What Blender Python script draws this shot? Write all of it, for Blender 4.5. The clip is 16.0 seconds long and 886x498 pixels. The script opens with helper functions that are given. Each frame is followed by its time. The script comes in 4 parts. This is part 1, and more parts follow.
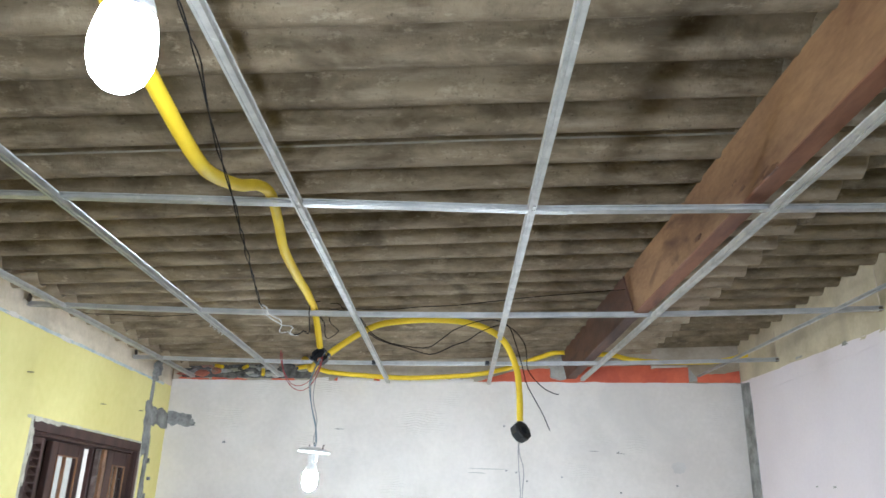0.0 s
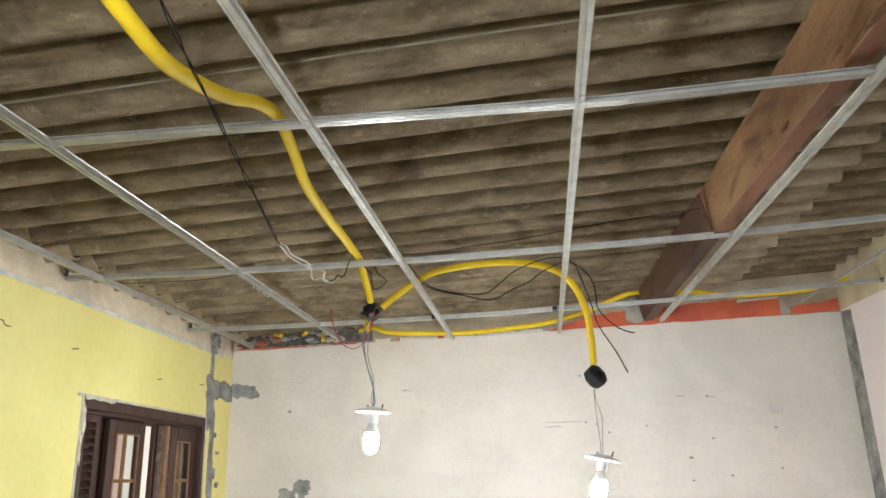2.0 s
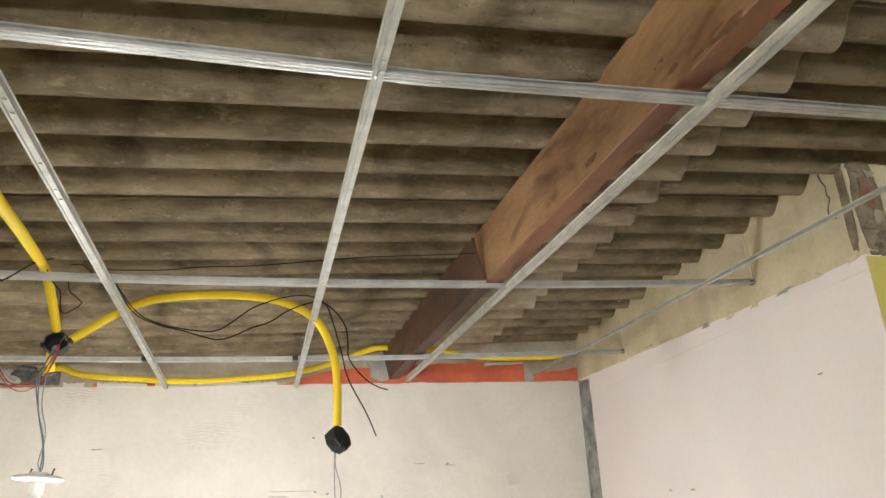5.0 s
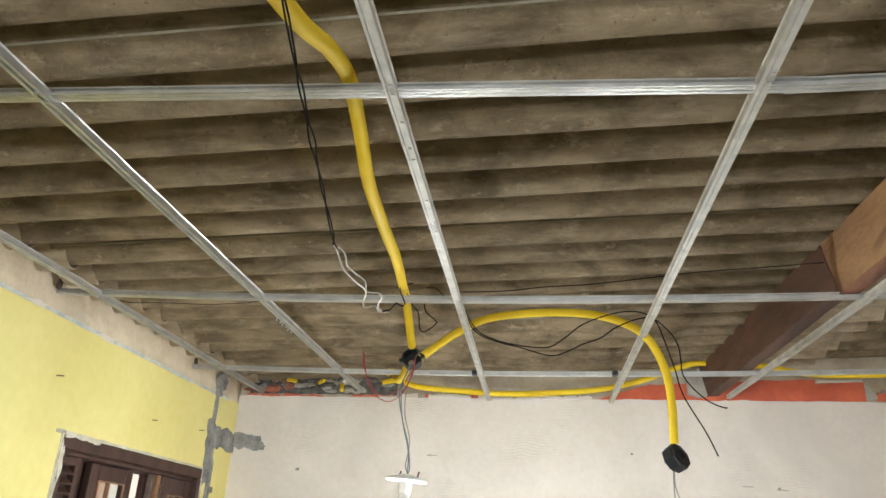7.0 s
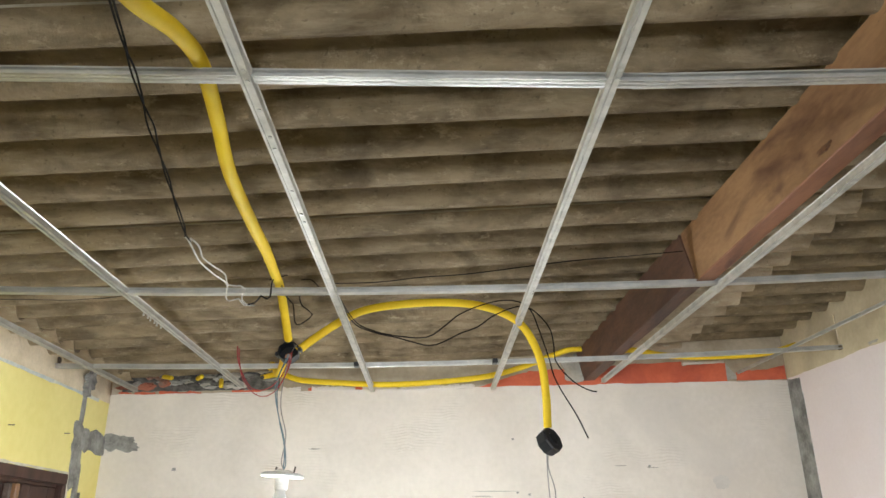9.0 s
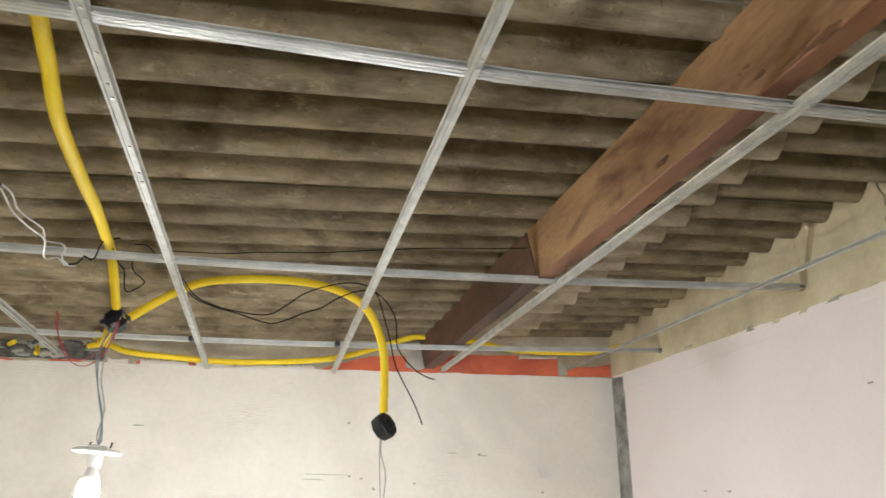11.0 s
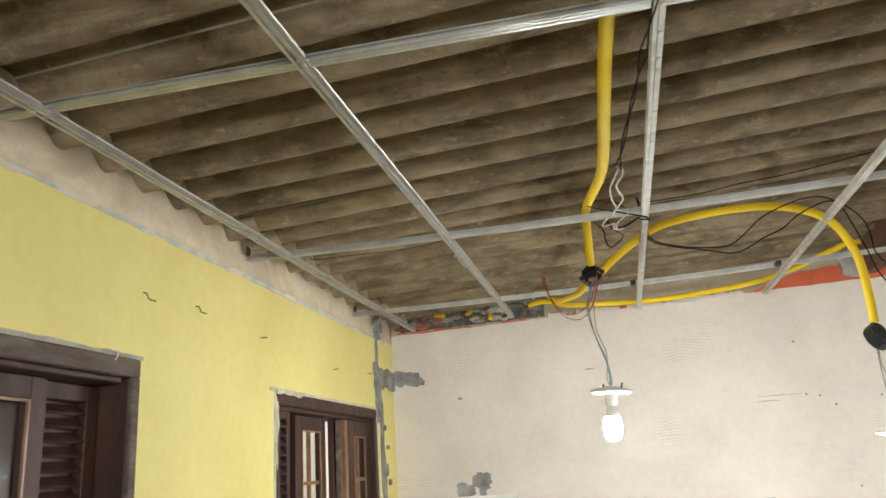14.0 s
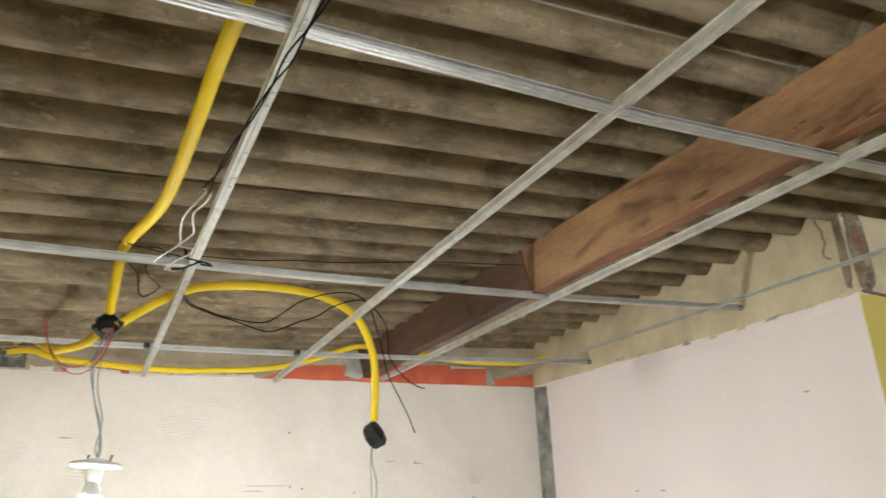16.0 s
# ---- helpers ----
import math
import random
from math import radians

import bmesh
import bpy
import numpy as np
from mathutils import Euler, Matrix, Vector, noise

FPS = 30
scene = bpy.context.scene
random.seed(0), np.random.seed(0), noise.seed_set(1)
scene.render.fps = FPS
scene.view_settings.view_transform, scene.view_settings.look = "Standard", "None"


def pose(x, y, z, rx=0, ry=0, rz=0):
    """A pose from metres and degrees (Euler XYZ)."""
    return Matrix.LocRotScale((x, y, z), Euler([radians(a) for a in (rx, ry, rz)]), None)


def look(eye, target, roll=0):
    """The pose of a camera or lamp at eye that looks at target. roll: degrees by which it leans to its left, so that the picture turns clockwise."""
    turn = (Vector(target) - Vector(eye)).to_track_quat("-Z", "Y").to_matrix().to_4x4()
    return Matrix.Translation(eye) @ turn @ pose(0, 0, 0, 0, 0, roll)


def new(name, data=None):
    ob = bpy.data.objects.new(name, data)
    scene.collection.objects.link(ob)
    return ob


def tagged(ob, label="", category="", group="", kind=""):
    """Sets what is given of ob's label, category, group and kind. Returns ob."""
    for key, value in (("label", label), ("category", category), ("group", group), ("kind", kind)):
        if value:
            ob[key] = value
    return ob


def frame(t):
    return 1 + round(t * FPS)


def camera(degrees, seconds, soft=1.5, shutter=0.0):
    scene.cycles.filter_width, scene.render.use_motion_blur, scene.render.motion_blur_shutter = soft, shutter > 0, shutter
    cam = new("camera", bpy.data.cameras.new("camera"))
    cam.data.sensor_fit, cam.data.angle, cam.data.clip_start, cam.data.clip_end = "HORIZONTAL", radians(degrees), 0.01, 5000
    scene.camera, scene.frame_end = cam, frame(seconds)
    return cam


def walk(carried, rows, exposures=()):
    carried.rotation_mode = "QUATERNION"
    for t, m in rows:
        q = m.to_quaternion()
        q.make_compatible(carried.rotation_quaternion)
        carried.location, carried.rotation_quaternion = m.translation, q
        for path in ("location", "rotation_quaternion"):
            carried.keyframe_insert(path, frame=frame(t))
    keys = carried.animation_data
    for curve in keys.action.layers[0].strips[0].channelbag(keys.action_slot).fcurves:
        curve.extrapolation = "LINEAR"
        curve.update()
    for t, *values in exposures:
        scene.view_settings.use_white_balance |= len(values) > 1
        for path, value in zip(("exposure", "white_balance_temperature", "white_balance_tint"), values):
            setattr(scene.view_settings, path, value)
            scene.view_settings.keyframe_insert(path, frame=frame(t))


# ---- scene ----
cam = camera(61.4, 16.0, soft=1.5, shutter=0.2)
PATH = [
    (0, (0.462, 0.561, 1.783), (0.413, 2.443, 2.458), 1.6),
    (0.5, (0.492, 0.584, 1.775), (0.339, 2.469, 2.426), 0.4),
    (1, (0.667, 0.639, 1.785), (0.481, 2.52, 2.437), -0.7),
    (1.5, (0.667, 0.746, 1.762), (0.435, 2.634, 2.377), -0.6),
    (2, (0.523, 0.889, 1.754), (0.287, 2.784, 2.35), -1.6),
    (2.5, (0.43, 1.075, 1.737), (0.201, 2.98, 2.305), -2.5),
    (3, (0.454, 1.273, 1.778), (0.318, 3.171, 2.395), -1.9),
    (3.5, (0.493, 1.374, 1.794), (0.849, 3.228, 2.454), -2.0),
    (3.6, (0.499, 1.371, 1.799), (0.973, 3.199, 2.458), -2.3),
    (5.8, (0.425, 1.386, 1.824), (0.825, 3.2, 2.567), -2.5),
    (6, (0.396, 1.385, 1.826), (0.63, 3.227, 2.57), -1.7),
    (6.5, (0.316, 1.364, 1.831), (0.206, 3.215, 2.579), 1.4),
    (7, (0.269, 1.35, 1.822), (0.016, 3.187, 2.571), 3.0),
    (7.5, (0.284, 1.355, 1.825), (0.067, 3.201, 2.563), 3.0),
    (8, (0.324, 1.361, 1.831), (0.235, 3.218, 2.567), 1.2),
    (10.5, (0.339, 1.367, 1.822), (0.54, 3.227, 2.537), 0.1),
    (11, (0.351, 1.385, 1.825), (0.763, 3.214, 2.521), 0.2),
    (11.5, (0.366, 1.386, 1.82), (1.005, 3.153, 2.503), -0.6),
    (11.8, (0.337, 1.422, 1.827), (1.067, 3.162, 2.49), -1.5),
    (12, (0.33, 1.405, 1.808), (1.033, 3.159, 2.463), -0.9),
    (12.5, (0.274, 1.399, 1.793), (0.642, 3.26, 2.425), 0.2),
    (13, (0.227, 1.332, 1.788), (0.116, 3.242, 2.374), -0.4),
    (13.5, (0.067, 1.293, 1.782), (-0.299, 3.176, 2.348), -2.8),
    (14, (-0.156, 1.259, 1.816), (-0.568, 3.132, 2.383), -3.9),
    (14.5, (-0.25, 1.329, 1.817), (-0.608, 3.195, 2.443), -3.0),
    (15, (-0.248, 1.459, 1.836), (-0.335, 3.336, 2.522), -1.8),
    (15.5, (-0.211, 1.489, 1.825), (0.184, 3.317, 2.533), -0.2),
    (16, (-0.239, 1.481, 1.815), (0.578, 3.162, 2.527), -2.2),
]
EXPOSURES = [(0, 0.06, 5250, 10), (0.5, 0.06, 5500, 10), (1.0, 0.08, 5900, 10), (2.2, 0.0, 6050, 10), (3.0, -0.02, 6300, 10), (3.6, 0.05, 6350, 10), (6.0, 0.17, 6200, 10), (7.0, 0.10, 6100, 10), (8.2, 0.10, 6050, 10), (10.5, 0.10, 6100, 10),
             (11.0, 0.15, 6100, 10), (11.8, 0.22, 6150, 10), (12.6, 0.12, 6100, 10), (13.5, -0.10, 6300, 10), (14.6, 0.0, 6350, 10), (15.2, 0.08, 6250, 10), (16.0, 0.15, 6200, 10)]
walk(cam, [(t, look(eye, target, roll)) for t, eye, target, roll in PATH], EXPOSURES)


world = bpy.data.worlds.new("world")
scene.world = world
world.use_nodes = True
sky = world.node_tree.nodes.new("ShaderNodeTexSky")
sky.sky_type, sky.sun_disc, sky.sun_elevation, sky.sun_rotation = "NISHITA", False, radians(52), radians(90)
world.node_tree.links.new(sky.outputs[0], world.node_tree.nodes["Background"].inputs[0])
world.node_tree.nodes["Background"].inputs[1].default_value = 0.10
sun = bpy.data.lights.new("sun", "SUN")
sun.energy, sun.angle, sun.color = 5.0, radians(0.5), (1.0, 0.95, 0.86)
new("sun", sun).matrix_world = look((12, 2, 15.5), (0, 4, 0))
BULB, BULB_NEAR, BULB_FILL = 630.0, 600.0, 400.0
# daylight assumed from behind; this lamp and its wide wall opening are added, unseen
DAY = (-0.7, 2.3, 1.5, 2.35)
day = bpy.data.lights.new("daylight", "AREA")
day.shape, day.size, day.size_y, day.energy, day.color = "RECTANGLE", DAY[1] - DAY[0], DAY[3] - DAY[2], 165.0, (0.94, 0.97, 1.0)
new("daylight", day).matrix_world = look(((DAY[0] + DAY[1]) / 2, -3.27, (DAY[2] + DAY[3]) / 2), ((DAY[0] + DAY[1]) / 2, 0.0, (DAY[2] + DAY[3]) / 2))
BULB_COLOUR = (0.985, 1.0, 0.955, 1)


# ---- materials ----
def shader(name, rough=0.8, metal=0.0):
    m = bpy.data.materials.new(name)
    m.use_nodes = True
    b = m.node_tree.nodes["Principled BSDF"]
    b.inputs["Roughness"].default_value, b.inputs["Metallic"].default_value = rough, metal
    return m, m.node_tree.nodes, m.node_tree.links, b


def surface(name, dark, light, scale=6.0, rough=0.85, metal=0.0, bump=0.3, grain=90.0, stain=None, stain_scale=1.4,
            stain_at=(0.52, 0.7), stretch=(1, 1, 1), distance=0.004):
    """Two scales of noise between two colours, a third colour in stains, and fine relief."""
    m, n, l, b = shader(name, rough, metal)
    tc = n.new("ShaderNodeTexCoord")
    mp = n.new("ShaderNodeMapping")
    mp.inputs["Scale"].default_value = stretch
    l.new(tc.outputs["Object"], mp.inputs[0])
    big, small = n.new("ShaderNodeTexNoise"), n.new("ShaderNodeTexNoise")
    big.inputs["Scale"].default_value, big.inputs["Detail"].default_value = scale, 8
    small.inputs["Scale"].default_value, small.inputs["Detail"].default_value = grain, 6
    l.new(mp.outputs[0], big.inputs["Vector"]), l.new(mp.outputs[0], small.inputs["Vector"])
    add = n.new("ShaderNodeMath")
    add.operation, add.inputs[1].default_value = "MULTIPLY_ADD", 0.35
    l.new(small.outputs[0], add.inputs[0]), l.new(big.outputs[0], add.inputs[2])
    ramp = n.new("ShaderNodeValToRGB")
    ramp.color_ramp.elements[0].position, ramp.color_ramp.elements[1].position = 0.48, 0.86
    ramp.color_ramp.elements[0].color, ramp.color_ramp.elements[1].color = (*dark, 1), (*light, 1)
    l.new(add.outputs[0], ramp.inputs[0])
    colour = ramp.outputs[0]
    if stain:
        st = n.new("ShaderNodeTexNoise")
        st.inputs["Scale"].default_value, st.inputs["Detail"].default_value, st.inputs["Distortion"].default_value = stain_scale, 5, 0.8
        l.new(mp.outputs[0], st.inputs["Vector"])
        sr = n.new("ShaderNodeMapRange")
        sr.inputs[1].default_value, sr.inputs[2].default_value = stain_at
        l.new(st.outputs[0], sr.inputs[0])
        mix = n.new("ShaderNodeMix")
        mix.data_type = "RGBA"
        mix.inputs[7].default_value = (*stain, 1)
        l.new(sr.outputs[0], mix.inputs[0]), l.new(colour, mix.inputs[6])
        colour = mix.outputs[2]
    l.new(colour, b.inputs["Base Color"])
    bp = n.new("ShaderNodeBump")
    bp.inputs["Strength"].default_value, bp.inputs["Distance"].default_value = bump, distance
    l.new(add.outputs[0], bp.inputs["Height"]), l.new(bp.outputs[0], b.inputs["Normal"])
    return m


def glowing(name, colour, strength):
    m = bpy.data.materials.new(name)
    m.use_nodes = True
    b = m.node_tree.nodes["Principled BSDF"]
    b.inputs["Base Color"].default_value = (0.9, 0.9, 0.88, 1)
    b.inputs["Emission Color"].default_value, b.inputs["Emission Strength"].default_value = colour, strength
    return m


def glass(name):
    m, n, l, b = shader(name, 0.05)
    b.inputs["Transmission Weight"].default_value, b.inputs["IOR"].default_value = 1.0, 1.45
    b.inputs["Base Color"].default_value = (0.75, 0.8, 0.8, 1)
    return m


def fibre_cement(name, dark, mid, pale):
    """Aged fibre cement: broad mould stains, blotches, streaks along the sheet, pale dust specks and a sandy face."""
    m, n, l, b = shader(name, 0.95)
    b.inputs["Specular IOR Level"].default_value = 0.2
    tc = n.new("ShaderNodeTexCoord")

    def field(scale, detail, rough, stretch, lo, hi, distortion=0.0):
        mp, t, r = n.new("ShaderNodeMapping"), n.new("ShaderNodeTexNoise"), n.new("ShaderNodeMapRange")
        mp.inputs["Scale"].default_value = stretch
        t.inputs["Scale"].default_value, t.inputs["Detail"].default_value = scale, detail
        t.inputs["Roughness"].default_value, t.inputs["Distortion"].default_value = rough, distortion
        r.inputs[1].default_value, r.inputs[2].default_value = lo, hi
        l.new(tc.outputs["Object"], mp.inputs[0]), l.new(mp.outputs[0], t.inputs["Vector"]), l.new(t.outputs[0], r.inputs[0])
        return r.outputs[0]

    def mix(fac, a, colour, amount=1.0):
        k, x = n.new("ShaderNodeMath"), n.new("ShaderNodeMix")
        k.operation, k.inputs[1].default_value = "MULTIPLY", amount
        x.data_type = "RGBA"
        l.new(fac, k.inputs[0]), l.new(k.outputs[0], x.inputs[0])
        x.inputs[7].default_value = (*colour, 1)
        if isinstance(a, tuple):
            x.inputs[6].default_value = (*a, 1)
        else:
            l.new(a, x.inputs[6])
        return x.outputs[2]

    blotch = field(9.0, 9, 0.62, (0.6, 1.0, 1.0), 0.36, 0.62, 0.4)
    c = mix(blotch, dark, mid)
    c = mix(field(22.0, 6, 0.65, (0.22, 1.3, 1.3), 0.50, 0.72), c, pale, 0.55)
    c = mix(field(2.6, 7, 0.6, (1.0, 1.0, 1.0), 0.54, 0.70, 0.8), c, tuple(0.45 * v for v in dark), 0.6)
    c = mix(field(24.0, 9, 0.75, (0.6, 1.0, 1.0), 0.565, 0.68), c, tuple(min(0.6, 1.3 * v) for v in pale), 0.5)
    c = mix(field(70.0, 4, 0.6, (1.0, 1.0, 1.0), 0.62, 0.70), c, tuple(0.5 * v for v in dark), 0.5)
    l.new(c, b.inputs["Base Color"])
    bp = n.new("ShaderNodeBump")
    bp.inputs["Strength"].default_value, bp.inputs["Distance"].default_value = 0.8, 0.005
    l.new(field(60.0, 8, 0.7, (1.0, 1.0, 1.0), 0.25, 0.75), bp.inputs["Height"]), l.new(bp.outputs[0], b.inputs["Normal"])
    return m


# three tones: paler for the end strips, slightly darker beyond the beam
FIBRE = fibre_cement("fibre_cement", (0.140, 0.104, 0.062), (0.300, 0.232, 0.148), (0.42, 0.345, 0.24))
FIBRE_PALE = fibre_cement("pale_fibre_cement", (0.29, 0.225, 0.148), (0.46, 0.37, 0.255), (0.54, 0.46, 0.34))
FIBRE_DARKER = fibre_cement("darker_fibre_cement", (0.125, 0.097, 0.057), (0.265, 0.205, 0.125), (0.36, 0.29, 0.19))
FIBRE_EDGE = surface("fibre_cement_edge", (0.30, 0.27, 0.21), (0.46, 0.42, 0.34), 12, 0.95, 0, 0.4)
WHITE_PLASTER = surface("white_plaster", (0.62, 0.560, 0.495), (0.74, 0.676, 0.603), 2.2, 0.85, 0, 0.25, 40, (0.57, 0.525, 0.475), 1.1, (0.58, 0.8))
PLASTER_EDGE = surface("old_plaster_edge", (0.50, 0.45, 0.34), (0.70, 0.66, 0.56), 14, 0.9, 0, 0.5, 70, (0.40, 0.36, 0.28), 6, (0.5, 0.7))
YELLOW_PAINT = surface("yellow_paint", (0.755, 0.655, 0.225), (0.855, 0.755, 0.30), 1.6, 0.7, 0, 0.12, 25, (0.66, 0.57, 0.21), 0.9, (0.6, 0.8))
OCHRE_PAINT = surface("ochre_yellow_paint", (0.53, 0.43, 0.10), (0.63, 0.52, 0.14), 1.6, 0.7, 0, 0.15, 60)
PINK_PAINT = surface("pale_pink_paint", (0.80, 0.702, 0.700), (0.87, 0.778, 0.775), 1.3, 0.75, 0, 0.15, 60, (0.74, 0.645, 0.63), 0.8, (0.58, 0.8))
CREAM_RENDER = surface("cream_render", (0.54, 0.45, 0.295), (0.71, 0.615, 0.43), 5, 0.9, 0, 0.5, 50, (0.44, 0.36, 0.25), 2.0, (0.55, 0.75))
MORTAR = surface("beige_mortar", (0.55, 0.455, 0.32), (0.73, 0.62, 0.46), 8, 0.95, 0, 0.6, 70, (0.38, 0.32, 0.24), 3.0, (0.58, 0.78), (1, 1, 1), 0.01)
BEIGE_RENDER = surface("beige_render", (0.35, 0.290, 0.205), (0.49, 0.415, 0.31), 7, 0.95, 0, 0.6, 60, (0.25, 0.20, 0.14), 3, (0.55, 0.75), (1, 1, 1), 0.006)
OLD_MORTAR = surface("old_grey_brown_mortar", (0.17, 0.128, 0.083), (0.35, 0.28, 0.20), 14, 0.95, 0, 1.0, 60, (0.12, 0.09, 0.06), 9.0, (0.55, 0.72), (1, 1, 1), 0.01)
BRICK_DULL = surface("dull_red_brick", (0.22, 0.10, 0.065), (0.36, 0.17, 0.11), 16, 0.95, 0, 0.8, 70, (0.26, 0.21, 0.16), 14, (0.5, 0.66), (1, 1, 1), 0.006)
CEMENT = surface("grey_cement", (0.15, 0.145, 0.135), (0.38, 0.37, 0.345), 12, 0.95, 0, 0.8, 70, None, 1, (0, 1), (1, 1, 1), 0.008)
CEMENT_PALE = surface("pale_cement", (0.30, 0.28, 0.24), (0.50, 0.47, 0.41), 8, 0.95, 0, 0.7, 70, (0.22, 0.2, 0.17), 3, (0.55, 0.75), (1, 1, 1), 0.008)
ORANGE_PAINT = surface("orange_paint", (0.52, 0.10, 0.045), (0.66, 0.15, 0.07), 6, 0.8, 0, 0.3, 60, (0.45, 0.09, 0.05), 5, (0.5, 0.7))
BRICK = surface("red_brick", (0.22, 0.07, 0.04), (0.42, 0.15, 0.09), 12, 0.95, 0, 1.0, 70, (0.2, 0.17, 0.14), 8, (0.5, 0.62), (1, 1, 1), 0.01)
BLUE_PAINT = surface("old_blue_paint", (0.42, 0.47, 0.50), (0.68, 0.66, 0.58), 14, 0.9, 0, 0.3)
STEEL = surface("galvanised_steel", (0.43, 0.425, 0.40), (0.57, 0.56, 0.525), 16, 0.48, 0.8, 0.06, 90, (0.62, 0.60, 0.55), 25, (0.62, 0.74))
DUSTY_STEEL = surface("dusty_galvanised_steel", (0.43, 0.42, 0.385), (0.60, 0.58, 0.53), 18, 0.62, 0.35, 0.15, 90, (0.62, 0.60, 0.55), 30, (0.60, 0.70))
RUST = surface("dark_rusty_iron", (0.05, 0.04, 0.03), (0.14, 0.10, 0.07), 30, 0.8, 0.4, 0.3)
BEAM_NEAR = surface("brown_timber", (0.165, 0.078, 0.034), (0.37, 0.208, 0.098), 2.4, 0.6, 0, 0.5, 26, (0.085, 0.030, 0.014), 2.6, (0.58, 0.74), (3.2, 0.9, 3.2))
# underside tone: darker and redder than the near beam's sides
BEAM_UNDER = surface("redder_timber", (0.16, 0.060, 0.026), (0.30, 0.125, 0.058), 3.0, 0.6, 0, 0.5, 30, (0.06, 0.02, 0.010), 2.6, (0.60, 0.75), (3.2, 0.8, 3.2))
BEAM_FAR = surface("dark_red_timber", (0.055, 0.024, 0.013), (0.14, 0.062, 0.035), 3.0, 0.6, 0, 0.5, 30, (0.05, 0.02, 0.012), 2.6, (0.5, 0.68), (3.5, 0.7, 3.5))
WOOD = surface("dark_stained_wood", (0.030, 0.0125, 0.008), (0.076, 0.034, 0.022), 7, 0.6, 0, 0.3, 60, None, 1, (0, 1), (2, 2, 0.4))
WOOD_GREY = surface("weathered_frame_wood", (0.060, 0.042, 0.032), (0.17, 0.13, 0.105), 9, 0.75, 0, 0.5, 60, (0.26, 0.22, 0.19), 5, (0.58, 0.75), (2, 0.5, 2))
BEAD = surface("orange_wood_bead", (0.17, 0.080, 0.033), (0.29, 0.145, 0.06), 20, 0.4, 0, 0.2)
YELLOW_PLASTIC = surface("yellow_plastic", (0.76, 0.52, 0.010), (0.84, 0.60, 0.022), 9, 0.62, 0, 0.08, 60)
BLACK_PLASTIC = surface("black_plastic", (0.010, 0.011, 0.014), (0.022, 0.024, 0.028), 20, 0.38, 0, 0.1)
BLACK_WIRE = surface("black_insulation", (0.006, 0.005, 0.004), (0.012, 0.010, 0.009), 40, 0.9, 0, 0.1)
RED_WIRE = surface("red_insulation", (0.30, 0.025, 0.03), (0.42, 0.05, 0.05), 40, 0.45, 0, 0.1)
BLUE_WIRE = surface("blue_grey_insulation", (0.10, 0.16, 0.20), (0.19, 0.26, 0.30), 40, 0.45, 0, 0.1)
GREY_WIRE = surface("grey_insulation", (0.20, 0.19, 0.18), (0.36, 0.34, 0.32), 40, 0.5, 0, 0.1)
BARE_WIRE = surface("bare_bright_wire", (0.38, 0.36, 0.33), (0.55, 0.52, 0.48), 60, 0.5, 0.5, 0.1)
COPPER = surface("copper_disc", (0.35, 0.16, 0.09), (0.50, 0.25, 0.15), 40, 0.5, 0.2, 0.1)
WHITE_PLASTIC = surface("white_plastic", (0.74, 0.73, 0.70), (0.84, 0.83, 0.80), 10, 0.4, 0, 0.05)
GREEN_PLASTIC = surface("green_insulation", (0.02, 0.17, 0.10), (0.05, 0.28, 0.18), 30, 0.5, 0, 0.1)
DARK_GREY = surface("dark_grey_board", (0.05, 0.05, 0.05), (0.10, 0.10, 0.095), 10, 0.6, 0, 0.1)
HOLE = surface("broken_brown_hollow", (0.10, 0.08, 0.06), (0.24, 0.19, 0.14), 30, 0.95, 0, 0.6)
DARK_RUBBLE = surface("dark_grey_rubble", (0.045, 0.042, 0.038), (0.16, 0.15, 0.135), 22, 0.95, 0, 1.0, 70, None, 1, (0, 1), (1, 1, 1), 0.01)
BLACK_WIRE.node_tree.nodes["Principled BSDF"].inputs["Specular IOR Level"].default_value = 0.2
YELLOW_PLASTIC.node_tree.nodes["Principled BSDF"].inputs["Specular IOR Level"].default_value = 0.3


def trowel_marks(m, scale, depth):
    """Patches of fine curved ripples left by the trowel."""
    n, l = m.node_tree.nodes, m.node_tree.links
    b, tc = n["Principled BSDF"], n.new("ShaderNodeTexCoord")
    wave, mask, cut, mul, bp = (n.new("ShaderNode" + k) for k in ("TexWave", "TexNoise", "MapRange", "Math", "Bump"))
    wave.bands_direction = "Z"
    wave.inputs["Scale"].default_value, wave.inputs["Distortion"].default_value, wave.inputs["Detail Scale"].default_value = scale, 12.0, 0.35
    mask.inputs["Scale"].default_value, mask.inputs["Detail"].default_value = 3.2, 3
    cut.inputs[1].default_value, cut.inputs[2].default_value = 0.57, 0.70
    mul.operation = "MULTIPLY"
    l.new(tc.outputs["Object"], wave.inputs["Vector"]), l.new(tc.outputs["Object"], mask.inputs["Vector"])
    l.new(mask.outputs[0], cut.inputs[0]), l.new(cut.outputs[0], mul.inputs[0]), l.new(wave.outputs["Fac"], mul.inputs[1])
    bp.inputs["Strength"].default_value, bp.inputs["Distance"].default_value = 0.5, depth
    l.new(mul.outputs[0], bp.inputs["Height"])
    l.new(b.inputs["Normal"].links[0].from_socket, bp.inputs["Normal"]), l.new(bp.outputs[0], b.inputs["Normal"])


